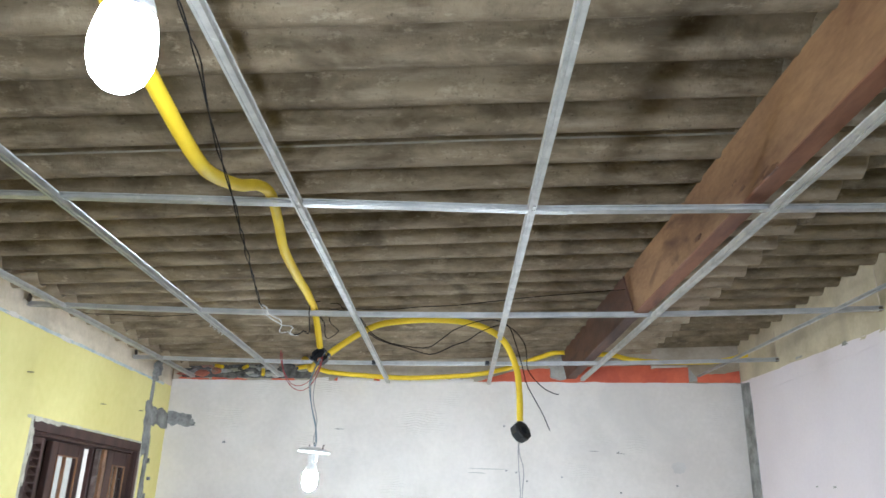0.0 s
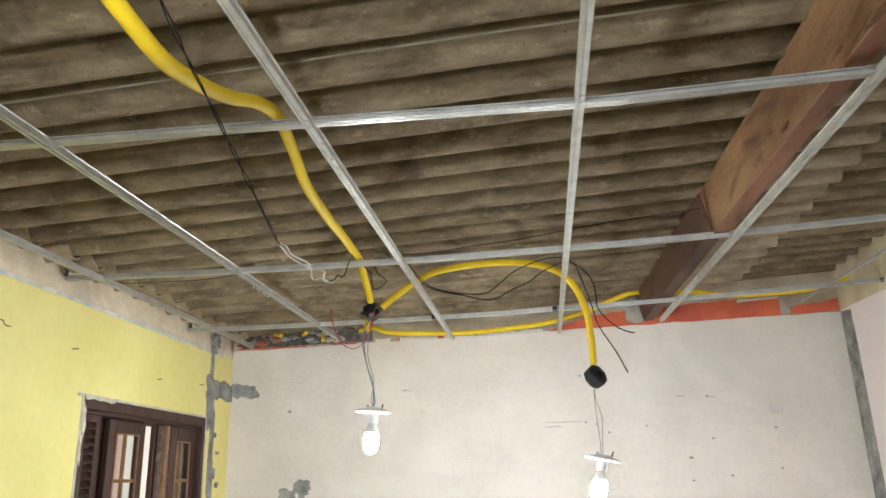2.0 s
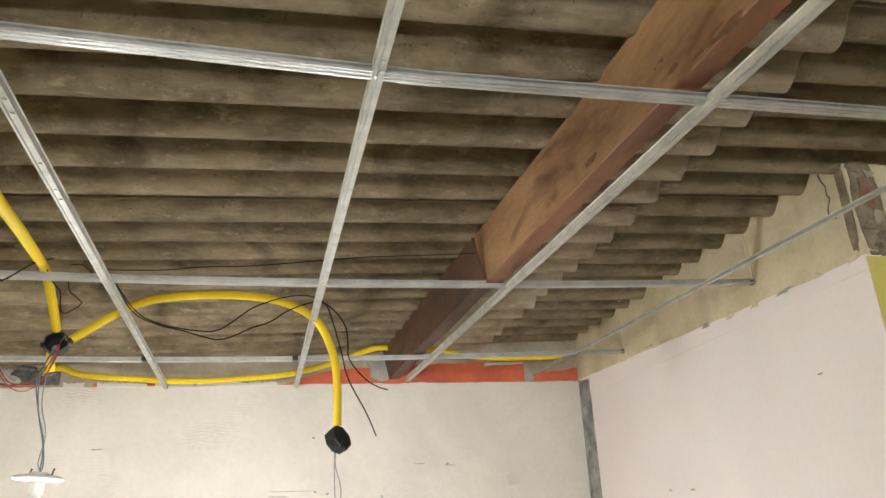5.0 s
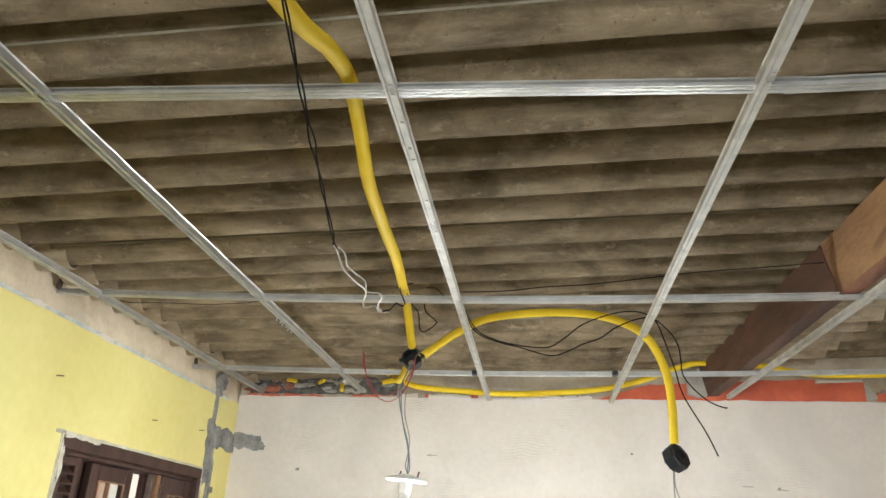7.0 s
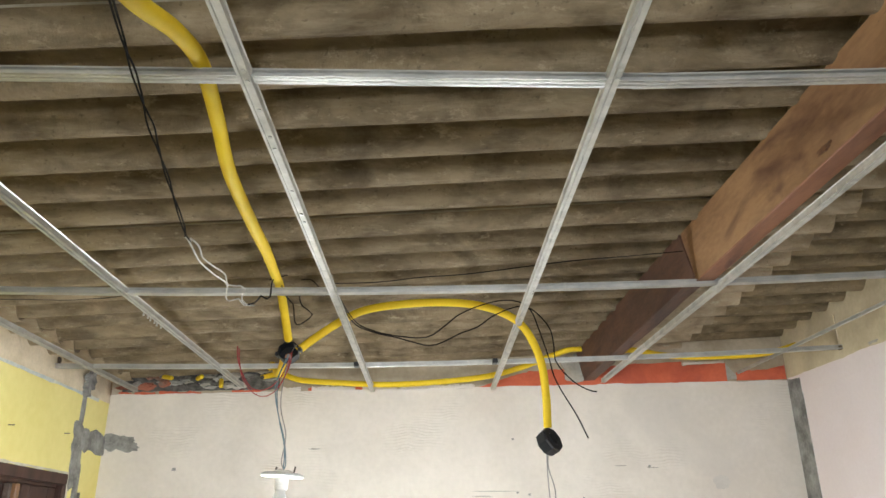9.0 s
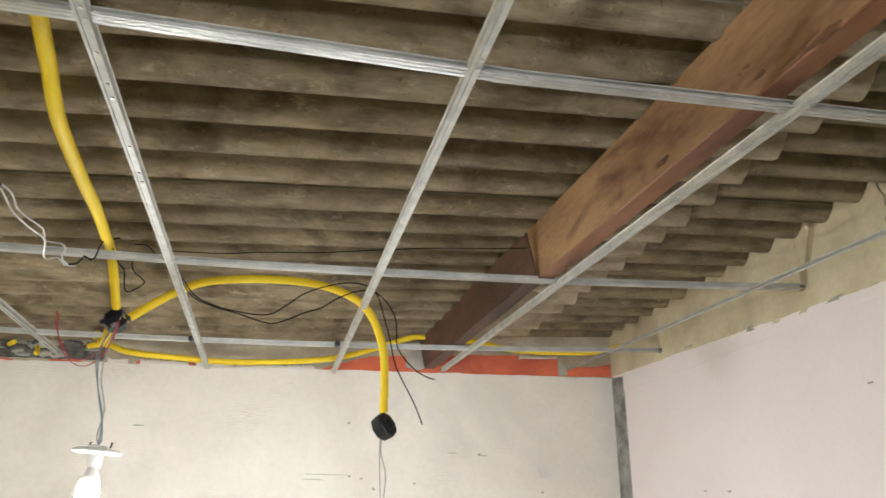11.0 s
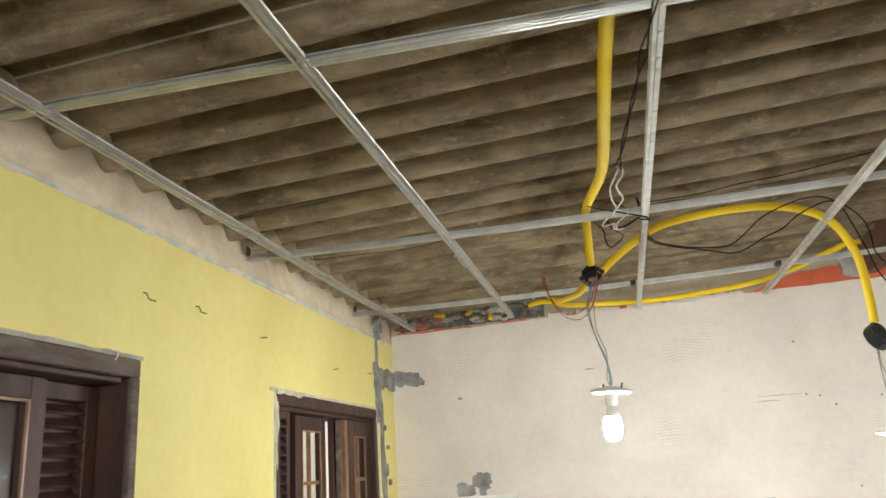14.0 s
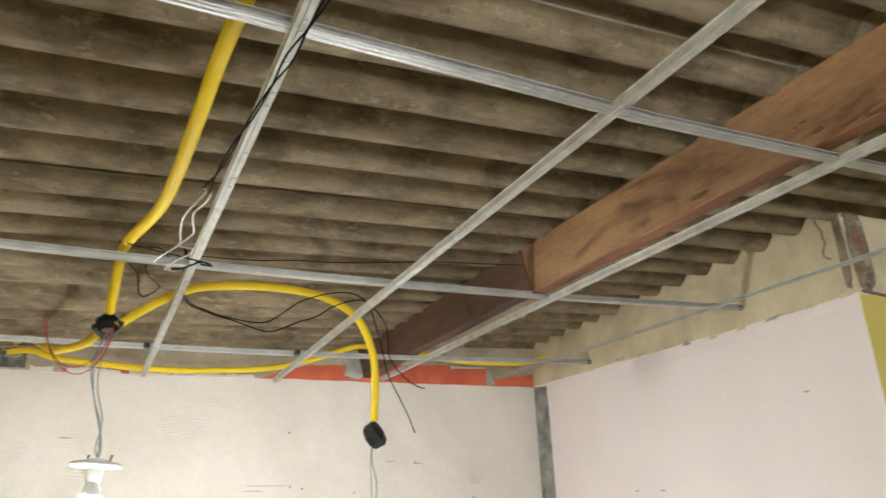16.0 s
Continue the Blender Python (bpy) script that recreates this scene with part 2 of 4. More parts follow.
trowel_marks(WHITE_PLASTER, 20.0, 0.005)
trowel_marks(ORANGE_PAINT, 10.0, 0.005)
GLASS = glass("window_glass")
LIT = glowing("lit_bulb", BULB_COLOUR, BULB)
LIT_NEAR = glowing("new_lit_bulb", BULB_COLOUR, BULB_NEAR)
LIT_FILL = glowing("fill_bulb", BULB_COLOUR, BULB_FILL)
TERRACOTTA = surface("terracotta_render", (0.55, 0.24, 0.15), (0.68, 0.33, 0.22), 3, 0.9, 0, 0.3)
PALE_RENDER = surface("pale_outdoor_render", (0.70, 0.64, 0.52), (0.80, 0.75, 0.64), 3, 0.9, 0, 0.3)
SCREED = surface("grey_screed", (0.085, 0.078, 0.068), (0.15, 0.14, 0.125), 4, 0.9, 0, 0.4)
EARTH = surface("dry_earth", (0.16, 0.12, 0.08), (0.28, 0.21, 0.15), 3, 0.95, 0, 0.5)


# ---- helpers ----
def thing(name, at, label, category, group="", kind=""):
    ob = new(name)
    ob.location = at
    ob.empty_display_size = 0.05
    return tagged(ob, label, category, group, kind)


def place_of(ob):
    p = Vector(ob.location)
    while ob.parent:
        ob = ob.parent
        p += Vector(ob.location)
    return p


def mesh_of(name, bm, material, smooth=False):
    bmesh.ops.recalc_face_normals(bm, faces=bm.faces)
    me = bpy.data.meshes.new(name)
    bm.to_mesh(me)
    bm.free()
    for m in material if isinstance(material, (list, tuple)) else [material]:
        me.materials.append(m)
    if smooth:
        me.polygons.foreach_set("use_smooth", [True] * len(me.polygons))
    return me


def part(name, bm, material, parent, label="", smooth=False):
    """A bmesh in world places as one mesh object under a thing or part."""
    bmesh.ops.translate(bm, verts=bm.verts, vec=-place_of(parent))
    ob = new(name, mesh_of(name, bm, material, smooth))
    ob.parent = parent
    return tagged(ob, label)


def single(name, bm, material, label, category, group="", kind="", smooth=False):
    """A thing that is one mesh, its origin at its base."""
    low = Vector([sum(v.co[i] for v in bm.verts) / len(bm.verts) for i in range(2)] + [min(v.co.z for v in bm.verts)])
    bmesh.ops.translate(bm, verts=bm.verts, vec=-low)
    ob = new(name, mesh_of(name, bm, material, smooth))
    ob.location = low
    return tagged(ob, label, category, group, kind)


def box(bm, a, b, bevel=0.0, turn=None):
    made = bmesh.ops.create_cube(bm, size=1)["verts"]
    for v in made:
        v.co = [a[i] + (b[i] - a[i]) * (v.co[i] + 0.5) for i in range(3)]
    if bevel:
        edges = list({e for v in made for e in v.link_edges})
        r = bmesh.ops.bevel(bm, geom=edges, offset=bevel, segments=1, affect="EDGES")
        made = list({v for f in r["faces"] for v in f.verts} | {v for v in made if v.is_valid})
    if turn:
        c = (Vector(a) + Vector(b)) / 2
        for v in made:
            v.co = c + turn @ (v.co - c)
    return made


def boxes(*pairs, bevel=0.0):
    bm = bmesh.new()
    for a, b in pairs:
        box(bm, a, b, bevel)
    return bm


def smooth_path(pts, step=0.02):
    """A Catmull-Rom line through the points."""
    p = [Vector(q) for q in pts]
    p = [2 * p[0] - p[1]] + p + [2 * p[-1] - p[-2]]
    out = []
    for i in range(1, len(p) - 2):
        a, b, c, d = p[i - 1:i + 3]
        n = max(2, int((c - b).length / step))
        for k in range(n):
            t = k / n
            out.append(0.5 * (2 * b + (c - a) * t + (2 * a - 5 * b + 4 * c - d) * t * t + (3 * b - a - 3 * c + d) * t ** 3))
    return out + [p[-2]]


def tube(pts, r, seg=8, step=0.02, rib=0.0, curved=True):
    bm = bmesh.new()
    line = smooth_path(pts, step) if curved else [Vector(q) for q in pts]
    up, rings = Vector((0.13, 0.2, 0.97)), []
    for i, q in enumerate(line):
        ahead = (line[min(i + 1, len(line) - 1)] - line[max(i - 1, 0)]).normalized()
        side = ahead.cross(up)
        if side.length < 0.05:
            side = ahead.cross(Vector((1, 0, 0)))
        side.normalize()
        up = side.cross(ahead).normalized()
        rr = r * (1 - rib * (i % 2))
        rings.append([bm.verts.new(q + rr * (math.cos(a) * side + math.sin(a) * up)) for a in [2 * math.pi * k / seg for k in range(seg)]])
    for a, b in zip(rings, rings[1:]):
        for k in range(seg):
            bm.faces.new((a[k], a[(k + 1) % seg], b[(k + 1) % seg], b[k]))
    bm.faces.new(rings[0]), bm.faces.new(rings[-1])
    return bm


def lathe(profile, centre, axis=(0, 0, 1), seg=24):
    """(radius, height) pairs spun round an axis through the centre."""
    bm = bmesh.new()
    q = Vector((0, 0, 1)).rotation_difference(Vector(axis).normalized())
    rings = []
    for r, h in profile:
        rings.append([bm.verts.new(Vector(centre) + q @ Vector((max(r, 1e-4) * math.cos(a), max(r, 1e-4) * math.sin(a), h))) for a in [2 * math.pi * k / seg for k in range(seg)]])
    for a, b in zip(rings, rings[1:]):
        for k in range(seg):
            bm.faces.new((a[k], a[(k + 1) % seg], b[(k + 1) % seg], b[k]))
    bm.faces.new(rings[0]), bm.faces.new(rings[-1])
    return bm


def prism(outline, start, end, up=(0, 0, 1), sag=0.0):
    """An outline of (across, up) pairs swept from start to end, sagging in the middle."""
    bm = bmesh.new()
    a, b = Vector(start), Vector(end)
    ahead = (b - a).normalized()
    side = ahead.cross(Vector(up)).normalized()
    top = side.cross(ahead)
    steps = 16 if sag else 1
    line = [a.lerp(b, i / steps) - Vector((0, 0, 4 * sag * i / steps * (1 - i / steps))) for i in range(steps + 1)]
    rings = [[bm.verts.new(p + side * u + top * w) for u, w in outline] for p in line]
    n = len(outline)
    for r, q in zip(rings, rings[1:]):
        for k in range(n):
            bm.faces.new((r[k], r[(k + 1) % n], q[(k + 1) % n], q[k]))
    bm.faces.new(rings[0]), bm.faces.new(rings[-1])
    return bm


def patch(centre, size, normal, seed, thick=0.004, rough=0.25, points=36):
    """A ragged daub of thin material on a wall; normal is 'x', '-x' or '-y'; size is along the wall and up."""
    bm = bmesh.new()
    flat, out = ((Vector((0, 1, 0)), Vector((1, 0, 0))) if normal == "x" else (Vector((0, 1, 0)), Vector((-1, 0, 0))) if normal == "-x" else (Vector((1, 0, 0)), Vector((0, -1, 0))))
    c, front, back = Vector(centre), [], []
    for k in range(points):
        a = 2 * math.pi * k / points
        r = 1 + rough * 2 * (noise.noise(Vector((math.cos(a) * 1.5, math.sin(a) * 1.5, seed * 3.7))) + 0.5 * noise.noise(Vector((math.cos(a) * 5, math.sin(a) * 5, seed * 1.9))))
        sq = max(abs(math.cos(a)), abs(math.sin(a))) ** -0.55
        p = c + flat * (size[0] / 2 * math.cos(a) * r * sq) + Vector((0, 0, size[1] / 2 * math.sin(a) * r * sq))
        back.append(bm.verts.new(p - out * 0.004)), front.append(bm.verts.new(c + (p - c) * 0.97 + out * thick))
    for k in range(points):
        bm.faces.new((back[k], back[(k + 1) % points], front[(k + 1) % points], front[k]))
    bm.faces.new(front), bm.faces.new(back)
    return bm


def ragged_band(p0, p1, low, high, normal, seed, thick=0.006, wob_low=0.01, wob_high=0.012, n=90, freq=9.0):
    """A thin coat on a wall between two uneven edges; low and high are heights at either end."""
    bm = bmesh.new()
    a, b, out = Vector((*p0, 0)), Vector((*p1, 0)), Vector(normal)
    rows = []
    for k in range(n + 1):
        t = k / n
        p = a.lerp(b, t)
        s = (b - a).length * t * freq
        zl = low[0] + (low[1] - low[0]) * t + wob_low * (noise.noise(Vector((s, seed, 0))) + 0.6 * noise.noise(Vector((s * 4, seed, 5))))
        zh = high[0] + (high[1] - high[0]) * t + wob_high * (noise.noise(Vector((s, seed, 9))) + 0.6 * noise.noise(Vector((s * 4, seed, 15))))
        zh = max(zh, zl + 0.0015)
        rows.append([bm.verts.new(p + out * d + Vector((0, 0, z))) for d, z in ((-0.004, zl), (thick, zl + 0.0005), (thick, zh - 0.0005), (-0.004, zh))])
    for r, q in zip(rows, rows[1:]):
        for k in range(4):
            bm.faces.new((r[k], r[(k + 1) % 4], q[(k + 1) % 4], q[k]))
    bm.faces.new(rows[0]), bm.faces.new(rows[-1])
    return bm


# ---- the plan ----
LEFT, RIGHT, FAR, BACK, SIDE = -1.441, 2.315, 5.5, -3.2, 5.2
RETURN = 3.215
PITCH, CREST = 0.1716, 0.062


def roof_z(x):
    """Height of the sheets' lowest lines."""
    return 2.675 + 0.0507 * (x + 1.345)


# ---- floor, ground, walls ----
single("ground", boxes(((-40, -40, -0.30), (40, 40, -0.02))), EARTH, "dry bare earth round the house", "ground", kind="structure")
single("floor", boxes(((LEFT, BACK, -0.018), (SIDE, FAR, 0.0)), ((RIGHT, FAR, -0.018), (SIDE, 6.2, 0.0))), SCREED, "grey cement floor screed", "floor", kind="structure")

W1, W2 = (3.935, 5.150, 1.05, 2.150), (1.890, 3.090, 1.05, 2.163)
THICK = 0.16
lw = bmesh.new()
for a, b, z0, z1 in ((BACK, W2[0], 0, 2.548), (W2[0], W2[1], 0, W2[2]), (W2[0], W2[1], W2[3], 2.548), (W2[1], W1[0], 0, 2.548),
                     (W1[0], W1[1], 0, W1[2]), (W1[0], W1[1], W1[3], 2.548), (W1[1], FAR + 0.15, 0, 2.548)):
    box(lw, (LEFT - THICK, a, z0), (LEFT, b, z1))
wall_left = single("wall_left", lw, YELLOW_PAINT, "lemon yellow painted wall with two window openings", "wall", kind="structure")
wall_far = single("wall_far", boxes(((LEFT, FAR, 0), (RIGHT + 0.15, FAR + 0.15, 2.98))), BEIGE_RENDER, "bare beige render at the top of the end wall", "wall", kind="structure")
plaster = ragged_band((LEFT, FAR), (RIGHT, FAR), (0.0, 0.0), (2.596, 2.655), (0, -1, 0), 3, 0.008, 0, 0.006, 160, 7)
part("plaster_coat", plaster, WHITE_PLASTER, wall_far, "off-white skim plaster coat")
wall_right = single("wall_right", boxes(((RIGHT, RETURN, 0), (RIGHT + 0.11, FAR, 2.60))), PINK_PAINT, "pale pink painted wall", "wall", kind="structure")
part("paint_edge", ragged_band((RIGHT, RETURN + 0.002), (RIGHT, FAR - 0.01), (2.55, 2.55), (2.592, 2.662), (-1, 0, 0), 7, 0.003, 0, 0.006, 80, 5), PINK_PAINT, wall_right)
part("bare_render", boxes(((RIGHT, RETURN, 2.60), (RIGHT + 0.15, FAR, 3.05))), CREAM_RENDER, wall_right, "cream bare render above the paint")
DOOR = (2.432, 3.30, 2.172)
rw = boxes(((RIGHT + 0.11, RETURN, 0), (DOOR[0], RETURN + 0.15, 2.60)), ((DOOR[0], RETURN, DOOR[2]), (DOOR[1], RETURN + 0.15, 2.60)), ((DOOR[1], RETURN, 0), (SIDE, RETURN + 0.15, 2.60)))
wall_return = single("wall_return", rw, OCHRE_PAINT, "ochre yellow wall with a doorway", "wall", kind="structure")
part("paint_edge",
     boxes(((RIGHT + 0.003, RETURN - 0.003, 0.0), (DOOR[0], RETURN, 2.594))), OCHRE_PAINT, wall_return)
part("bare_render", boxes(((RIGHT + 0.15, RETURN, 2.60), (SIDE, RETURN + 0.15, 3.15)), ((RIGHT, RETURN - 0.002, 2.60), (RIGHT + 0.15, RETURN, 3.05))), CREAM_RENDER, wall_return, "cream bare render above the paint")
# never in view; the high opening is added to let grazing light in
single("wall_back", boxes(((LEFT - THICK, BACK - 0.15, 0), (DAY[0], BACK, 3.15)), ((DAY[1], BACK - 0.15, 0), (SIDE, BACK, 3.15)), ((DAY[0], BACK - 0.15, 0), (DAY[1], BACK, DAY[2])), ((DAY[0], BACK - 0.15, DAY[3]), (DAY[1], BACK, 3.15))), OCHRE_PAINT, "ochre yellow wall out of view, with a wide opening added for light", "wall", kind="structure")
single("wall_side", boxes(((SIDE, BACK - 0.15, 0), (SIDE + 0.15, FAR + 0.9, 3.2))), OCHRE_PAINT, "ochre yellow wall", "wall", kind="structure")
single("wall_inner", boxes(((RIGHT + 0.15, 6.2, 0), (SIDE, 6.35, 3.1)), ((RIGHT + 0.15, FAR - 0.1, 0), (RIGHT + 0.30, 6.2, 3.1))), CEMENT_PALE, "bare grey wall of the dark next room", "wall", kind="structure")

# mortar under the sheets along the wall tops
mort = bmesh.new()
n_m = 150
rows = []
for k in range(n_m + 1):
    y = BACK + (FAR - BACK) * k / n_m
    j = 0.006 * noise.noise(Vector((y * 9, 2, 0)))
    lean = 0.012 + 0.008 * noise.noise(Vector((y * 5, 4, 0)))
    rows.append([mort.verts.new(p) for p in ((LEFT - 0.15, y, 2.548), (LEFT + 0.002 + j * 0.3, y, 2.548), (LEFT - 0.006 + j, y, 2.60), (LEFT - lean + j, y, 2.66), (LEFT - lean * 1.5, y, 2.74), (LEFT - 0.15, y, 2.74))])
for r, q in zip(rows, rows[1:]):
    for i in range(6):
        mort.faces.new((r[i], r[(i + 1) % 6], q[(i + 1) % 6], q[i]))
mort.faces.new(rows[0]), mort.faces.new(rows[-1])
single("mortar_bed", mort, MORTAR, "rough beige mortar bed under the roof sheets", "mortar", kind="structure", smooth=True)
part("blue_paint_line", ragged_band((LEFT, 2.2), (LEFT, 5.35), (2.540, 2.535), (2.552, 2.550), (1, 0, 0), 21, 0.004, 0.006, 0.008, 120, 3), BLUE_PAINT, wall_left, "chipped old blue paint edge")


def plaster_chip(y, z, w, h, seed):
    part("plaster_chip", patch((LEFT, y, z), (w, h), "x", seed, 0.005, 0.4), WHITE_PLASTER, wall_left)


for i, y in enumerate((2.42, 2.55, 2.78, 3.10, 3.62, 4.05)):
    plaster_chip(y, 2.547 - 0.004 * (i % 2), 0.07 + 0.03 * (i % 3), 0.018, 40 + i)

# grey cement channel in the corner
for coat, (c, s, nm, seed) in enumerate((((LEFT, 5.190, 2.47), (0.045, 0.24), "x", 1), ((LEFT, 5.215, 2.335), (0.17, 0.15), "x", 2), ((LEFT, 5.185, 2.20), (0.075, 0.24), "x", 3),
                       ((LEFT, 5.235, 1.95), (0.045, 0.55), "x", 4), ((LEFT, 5.37, 2.325), (0.30, 0.095), "x", 5), ((LEFT, 5.24, 1.60), (0.06, 0.5), "x", 6),
                       ((LEFT, 5.278, 2.06), (0.010, 0.030), "x", 8), ((LEFT, 5.322, 1.955), (0.020, 0.016), "x", 9), ((LEFT, 5.284, 1.84), (0.008, 0.055), "x", 10), ((LEFT, 5.330, 1.77), (0.012, 0.022), "x", 11), ((LEFT + 0.008, 5.20, 2.625), (0.10, 0.085), "x", 12), ((LEFT + 0.006, 5.175, 2.56), (0.05, 0.07), "x", 13))):
    part("cement_daub", patch(c, s, nm, seed, 0.004 + 0.0016 * coat, 0.22 if coat < 6 else 0.42), CEMENT, wall_left, "grey cement daub")
part("cement_daub", patch((LEFT + 0.085, FAR - 0.008, 2.332), (0.21, 0.085), "-y", 7, 0.006, 0.3), CEMENT, wall_far, "grey cement daub")
part("cement_strip", ragged_band((RIGHT, 5.350), (RIGHT, FAR - 0.009), (0.0, 0.0), (2.64, 2.655), (-1, 0, 0), 14, 0.006, 0, 0.01, 12), CEMENT, wall_right, "grey cement strip down the corner")

# orange strip, red edge lines and rubble at the top of the end wall
def on_far(name, bm, m, label=""):
    return part(name, bm, m, wall_far, label)


on_far("orange_paint", ragged_band((0.56, FAR), (0.86, FAR), (2.612, 2.62), (2.622, 2.715), (0, -1, 0), 31, 0.004, 0.003, 0.008, 40), ORANGE_PAINT, "bare orange paint strip")
on_far("orange_paint", ragged_band((0.86, FAR), (1.73, FAR), (2.62, 2.64), (2.715, 2.765), (0, -1, 0), 32, 0.004, 0.003, 0.008, 60), ORANGE_PAINT, "bare orange paint strip")
on_far("orange_paint", ragged_band((1.73, FAR), (1.975, FAR), (2.64, 2.65), (2.74, 2.755), (0, -1, 0), 33, 0.004, 0.003, 0.010, 30), ORANGE_PAINT, "bare orange paint strip")
on_far("orange_paint", ragged_band((2.03, FAR), (2.31, FAR), (2.655, 2.66), (2.70, 2.735), (0, -1, 0), 34, 0.004, 0.003, 0.008, 30), ORANGE_PAINT, "bare orange paint strip")
on_far("white_chip", ragged_band((1.74, FAR), (1.97, FAR), (2.745, 2.755), (2.758, 2.768), (0, -1, 0), 35, 0.006, 0.004, 0.004, 30), WHITE_PLASTER)
on_far("white_chip", ragged_band((1.975, FAR), (2.03, FAR), (2.66, 2.665), (2.75, 2.69), (0, -1, 0), 36, 0.005, 0.004, 0.006, 12), CEMENT_PALE)
for i, (a, b) in enumerate(((-1.40, -1.20), (-1.18, -0.95), (-0.78, -0.62), (-0.36, -0.22), (-0.12, 0.02), (0.20, 0.42))):
    z = 2.596 + 0.0157 * (a - LEFT)
    on_far("red_paint_line", ragged_band((a, FAR), (b, FAR), (z, z + 0.003), (z + 0.016, z + 0.012), (0, -1, 0), 50 + i, 0.005, 0.004, 0.012, 24, 20), ORANGE_PAINT)
for i, (a, b, z, h) in enumerate(((-0.50, -0.40, 2.618, 0.020), (-0.34, -0.10, 2.618, 0.022), (-0.06, 0.13, 2.622, 0.026), (0.15, 0.30, 2.622, 0.012), (0.24, 0.50, 2.626, 0.022), (0.44, 0.56, 2.630, 0.012))):
    on_far("plaster_lip", ragged_band((a, FAR - 0.006), (b, FAR - 0.006), (z - 0.008, z - 0.008), (z + h, z + h * 0.6), (0, -1, 0), 250 + i, 0.005 + 0.0014 * i, 0.003, 0.016, 40, 16), WHITE_PLASTER)
on_far("rubble_bed", ragged_band((-1.38, FAR), (-0.52, FAR), (2.612, 2.622), (2.715, 2.70), (0, -1, 0), 58, 0.010, 0.006, 0.02, 60, 12), DARK_RUBBLE, "dark broken masonry")
rng = random.Random(5)
for i in range(44):
    x = -1.38 + 0.82 * rng.random()
    z = 2.630 + 0.065 * rng.random() + 0.012 * (x + 1.4)
    m = (DARK_RUBBLE, CEMENT, CEMENT_PALE, DARK_RUBBLE, CEMENT)[rng.randrange(5)] if x > -1.10 else (BRICK, BRICK, CEMENT)[rng.randrange(3)]
    bm = bmesh.new()
    bmesh.ops.create_icosphere(bm, subdivisions=2, radius=1)
    s = [0.02 + 0.035 * rng.random(), 0.012 + 0.018 * rng.random(), 0.010 + 0.016 * rng.random()]
    for v in bm.verts:
        k = 1 + 0.5 * noise.noise(v.co * 1.7 + Vector((i, 0, 0)))
        v.co = Vector((x + v.co.x * s[0] * k, FAR - 0.004 + v.co.y * s[1] * k, z + v.co.z * s[2] * k))
    on_far("rubble", bm, m)
for coat, (x, z, sx, sz, seed) in enumerate(((-0.955, 1.745, 0.10, 0.10, 61), (-0.955, 1.69, 0.04, 0.07, 62), (-1.055, 1.70, 0.11, 0.07, 63), (-0.64, 1.60, 0.09, 0.05, 64), (-1.14, 1.60, 0.06, 0.05, 65), (-0.925, 1.775, 0.05, 0.012, 66))):
    on_far("cement_daub", patch((x, FAR - 0.008, z), (sx, sz), "-y", seed, 0.002 + 0.0012 * coat, 0.22), CEMENT, "grey cement daub")
for i, (x, z) in enumerate(((0.76, 2.344), (0.837, 2.058), (0.774, 2.068), (1.487, 2.197), (1.124, 2.037), (0.904, 2.007), (1.491, 1.953), (1.355, 1.849), (1.353, 1.725), (1.571, 1.746),
                            (1.846, 1.779), (1.846, 2.002), (1.681, 1.60), (1.214, 1.591), (1.053, 1.58), (0.943, 1.608), (-1.048, 2.20))):
    s = 0.022 if i in (7, 12, 16) else 0.014
    on_far("nail_hole", patch((x, FAR - 0.008, z), (s, s * 0.8), "-y", 70 + i, 0.001, 0.2, 12), CEMENT)
on_far("scuff", patch((1.864, FAR - 0.008, 2.113), (0.085, 0.07), "-y", 95, 0.001, 0.15), surface("grey_smear", (0.53, 0.49, 0.445), (0.62, 0.58, 0.53), 9), "grey smear")
for i, (x, z, w) in enumerate(((0.66, 2.075, 0.22), (0.58, 2.05, 0.12), (1.50, 2.19, 0.06), (1.33, 2.20, 0.05), (-0.3, 2.3, 0.05))):
    on_far("scuff", patch((x, FAR - 0.008, z), (w, 0.006), "-y", 100 + i, 0.001, 0.4), CEMENT_PALE)
for y, z, s in ((4.617, 1.979, 0.03), (4.43, 1.969, 0.03), (3.523, 2.284, 0.025)):
    part("nail_hole", patch((RIGHT, y, z), (s, s * 0.3), "-x", 110 + y, 0.001, 0.3, 14), CEMENT_PALE, wall_right)

# broken corner over the doorway wall, crack and doorway edges
part("broken_corner", patch((RIGHT + 0.060, RETURN - 0.003, 2.775), (0.110, 0.335), "-y", 120, 0.004, 0.10), OLD_MORTAR, wall_return, "broken grey-brown mortar corner")
part("broken_corner", patch((RIGHT, RETURN + 0.022, 2.775), (0.036, 0.32), "-x", 122, 0.004, 0.12), OLD_MORTAR, wall_right, "broken grey-brown mortar corner")
part("bare_brick", patch((RIGHT + 0.062, RETURN - 0.006, 2.815), (0.055, 0.105), "-y", 121, 0.004, 0.2), BRICK_DULL, wall_return, "bare dull red brick")
for i, (x, z, w, h) in enumerate(((0.045, 2.70, 0.05, 0.03), (0.085, 2.735, 0.04, 0.05), (0.035, 2.90, 0.05, 0.03), (0.09, 2.885, 0.035, 0.025))):
    part("mortar_crumb", patch((RIGHT + x, RETURN - 0.006, z), (w, h), "-y", 124 + i, 0.006, 0.35), (OLD_MORTAR, BEIGE_RENDER)[i % 2], wall_return)
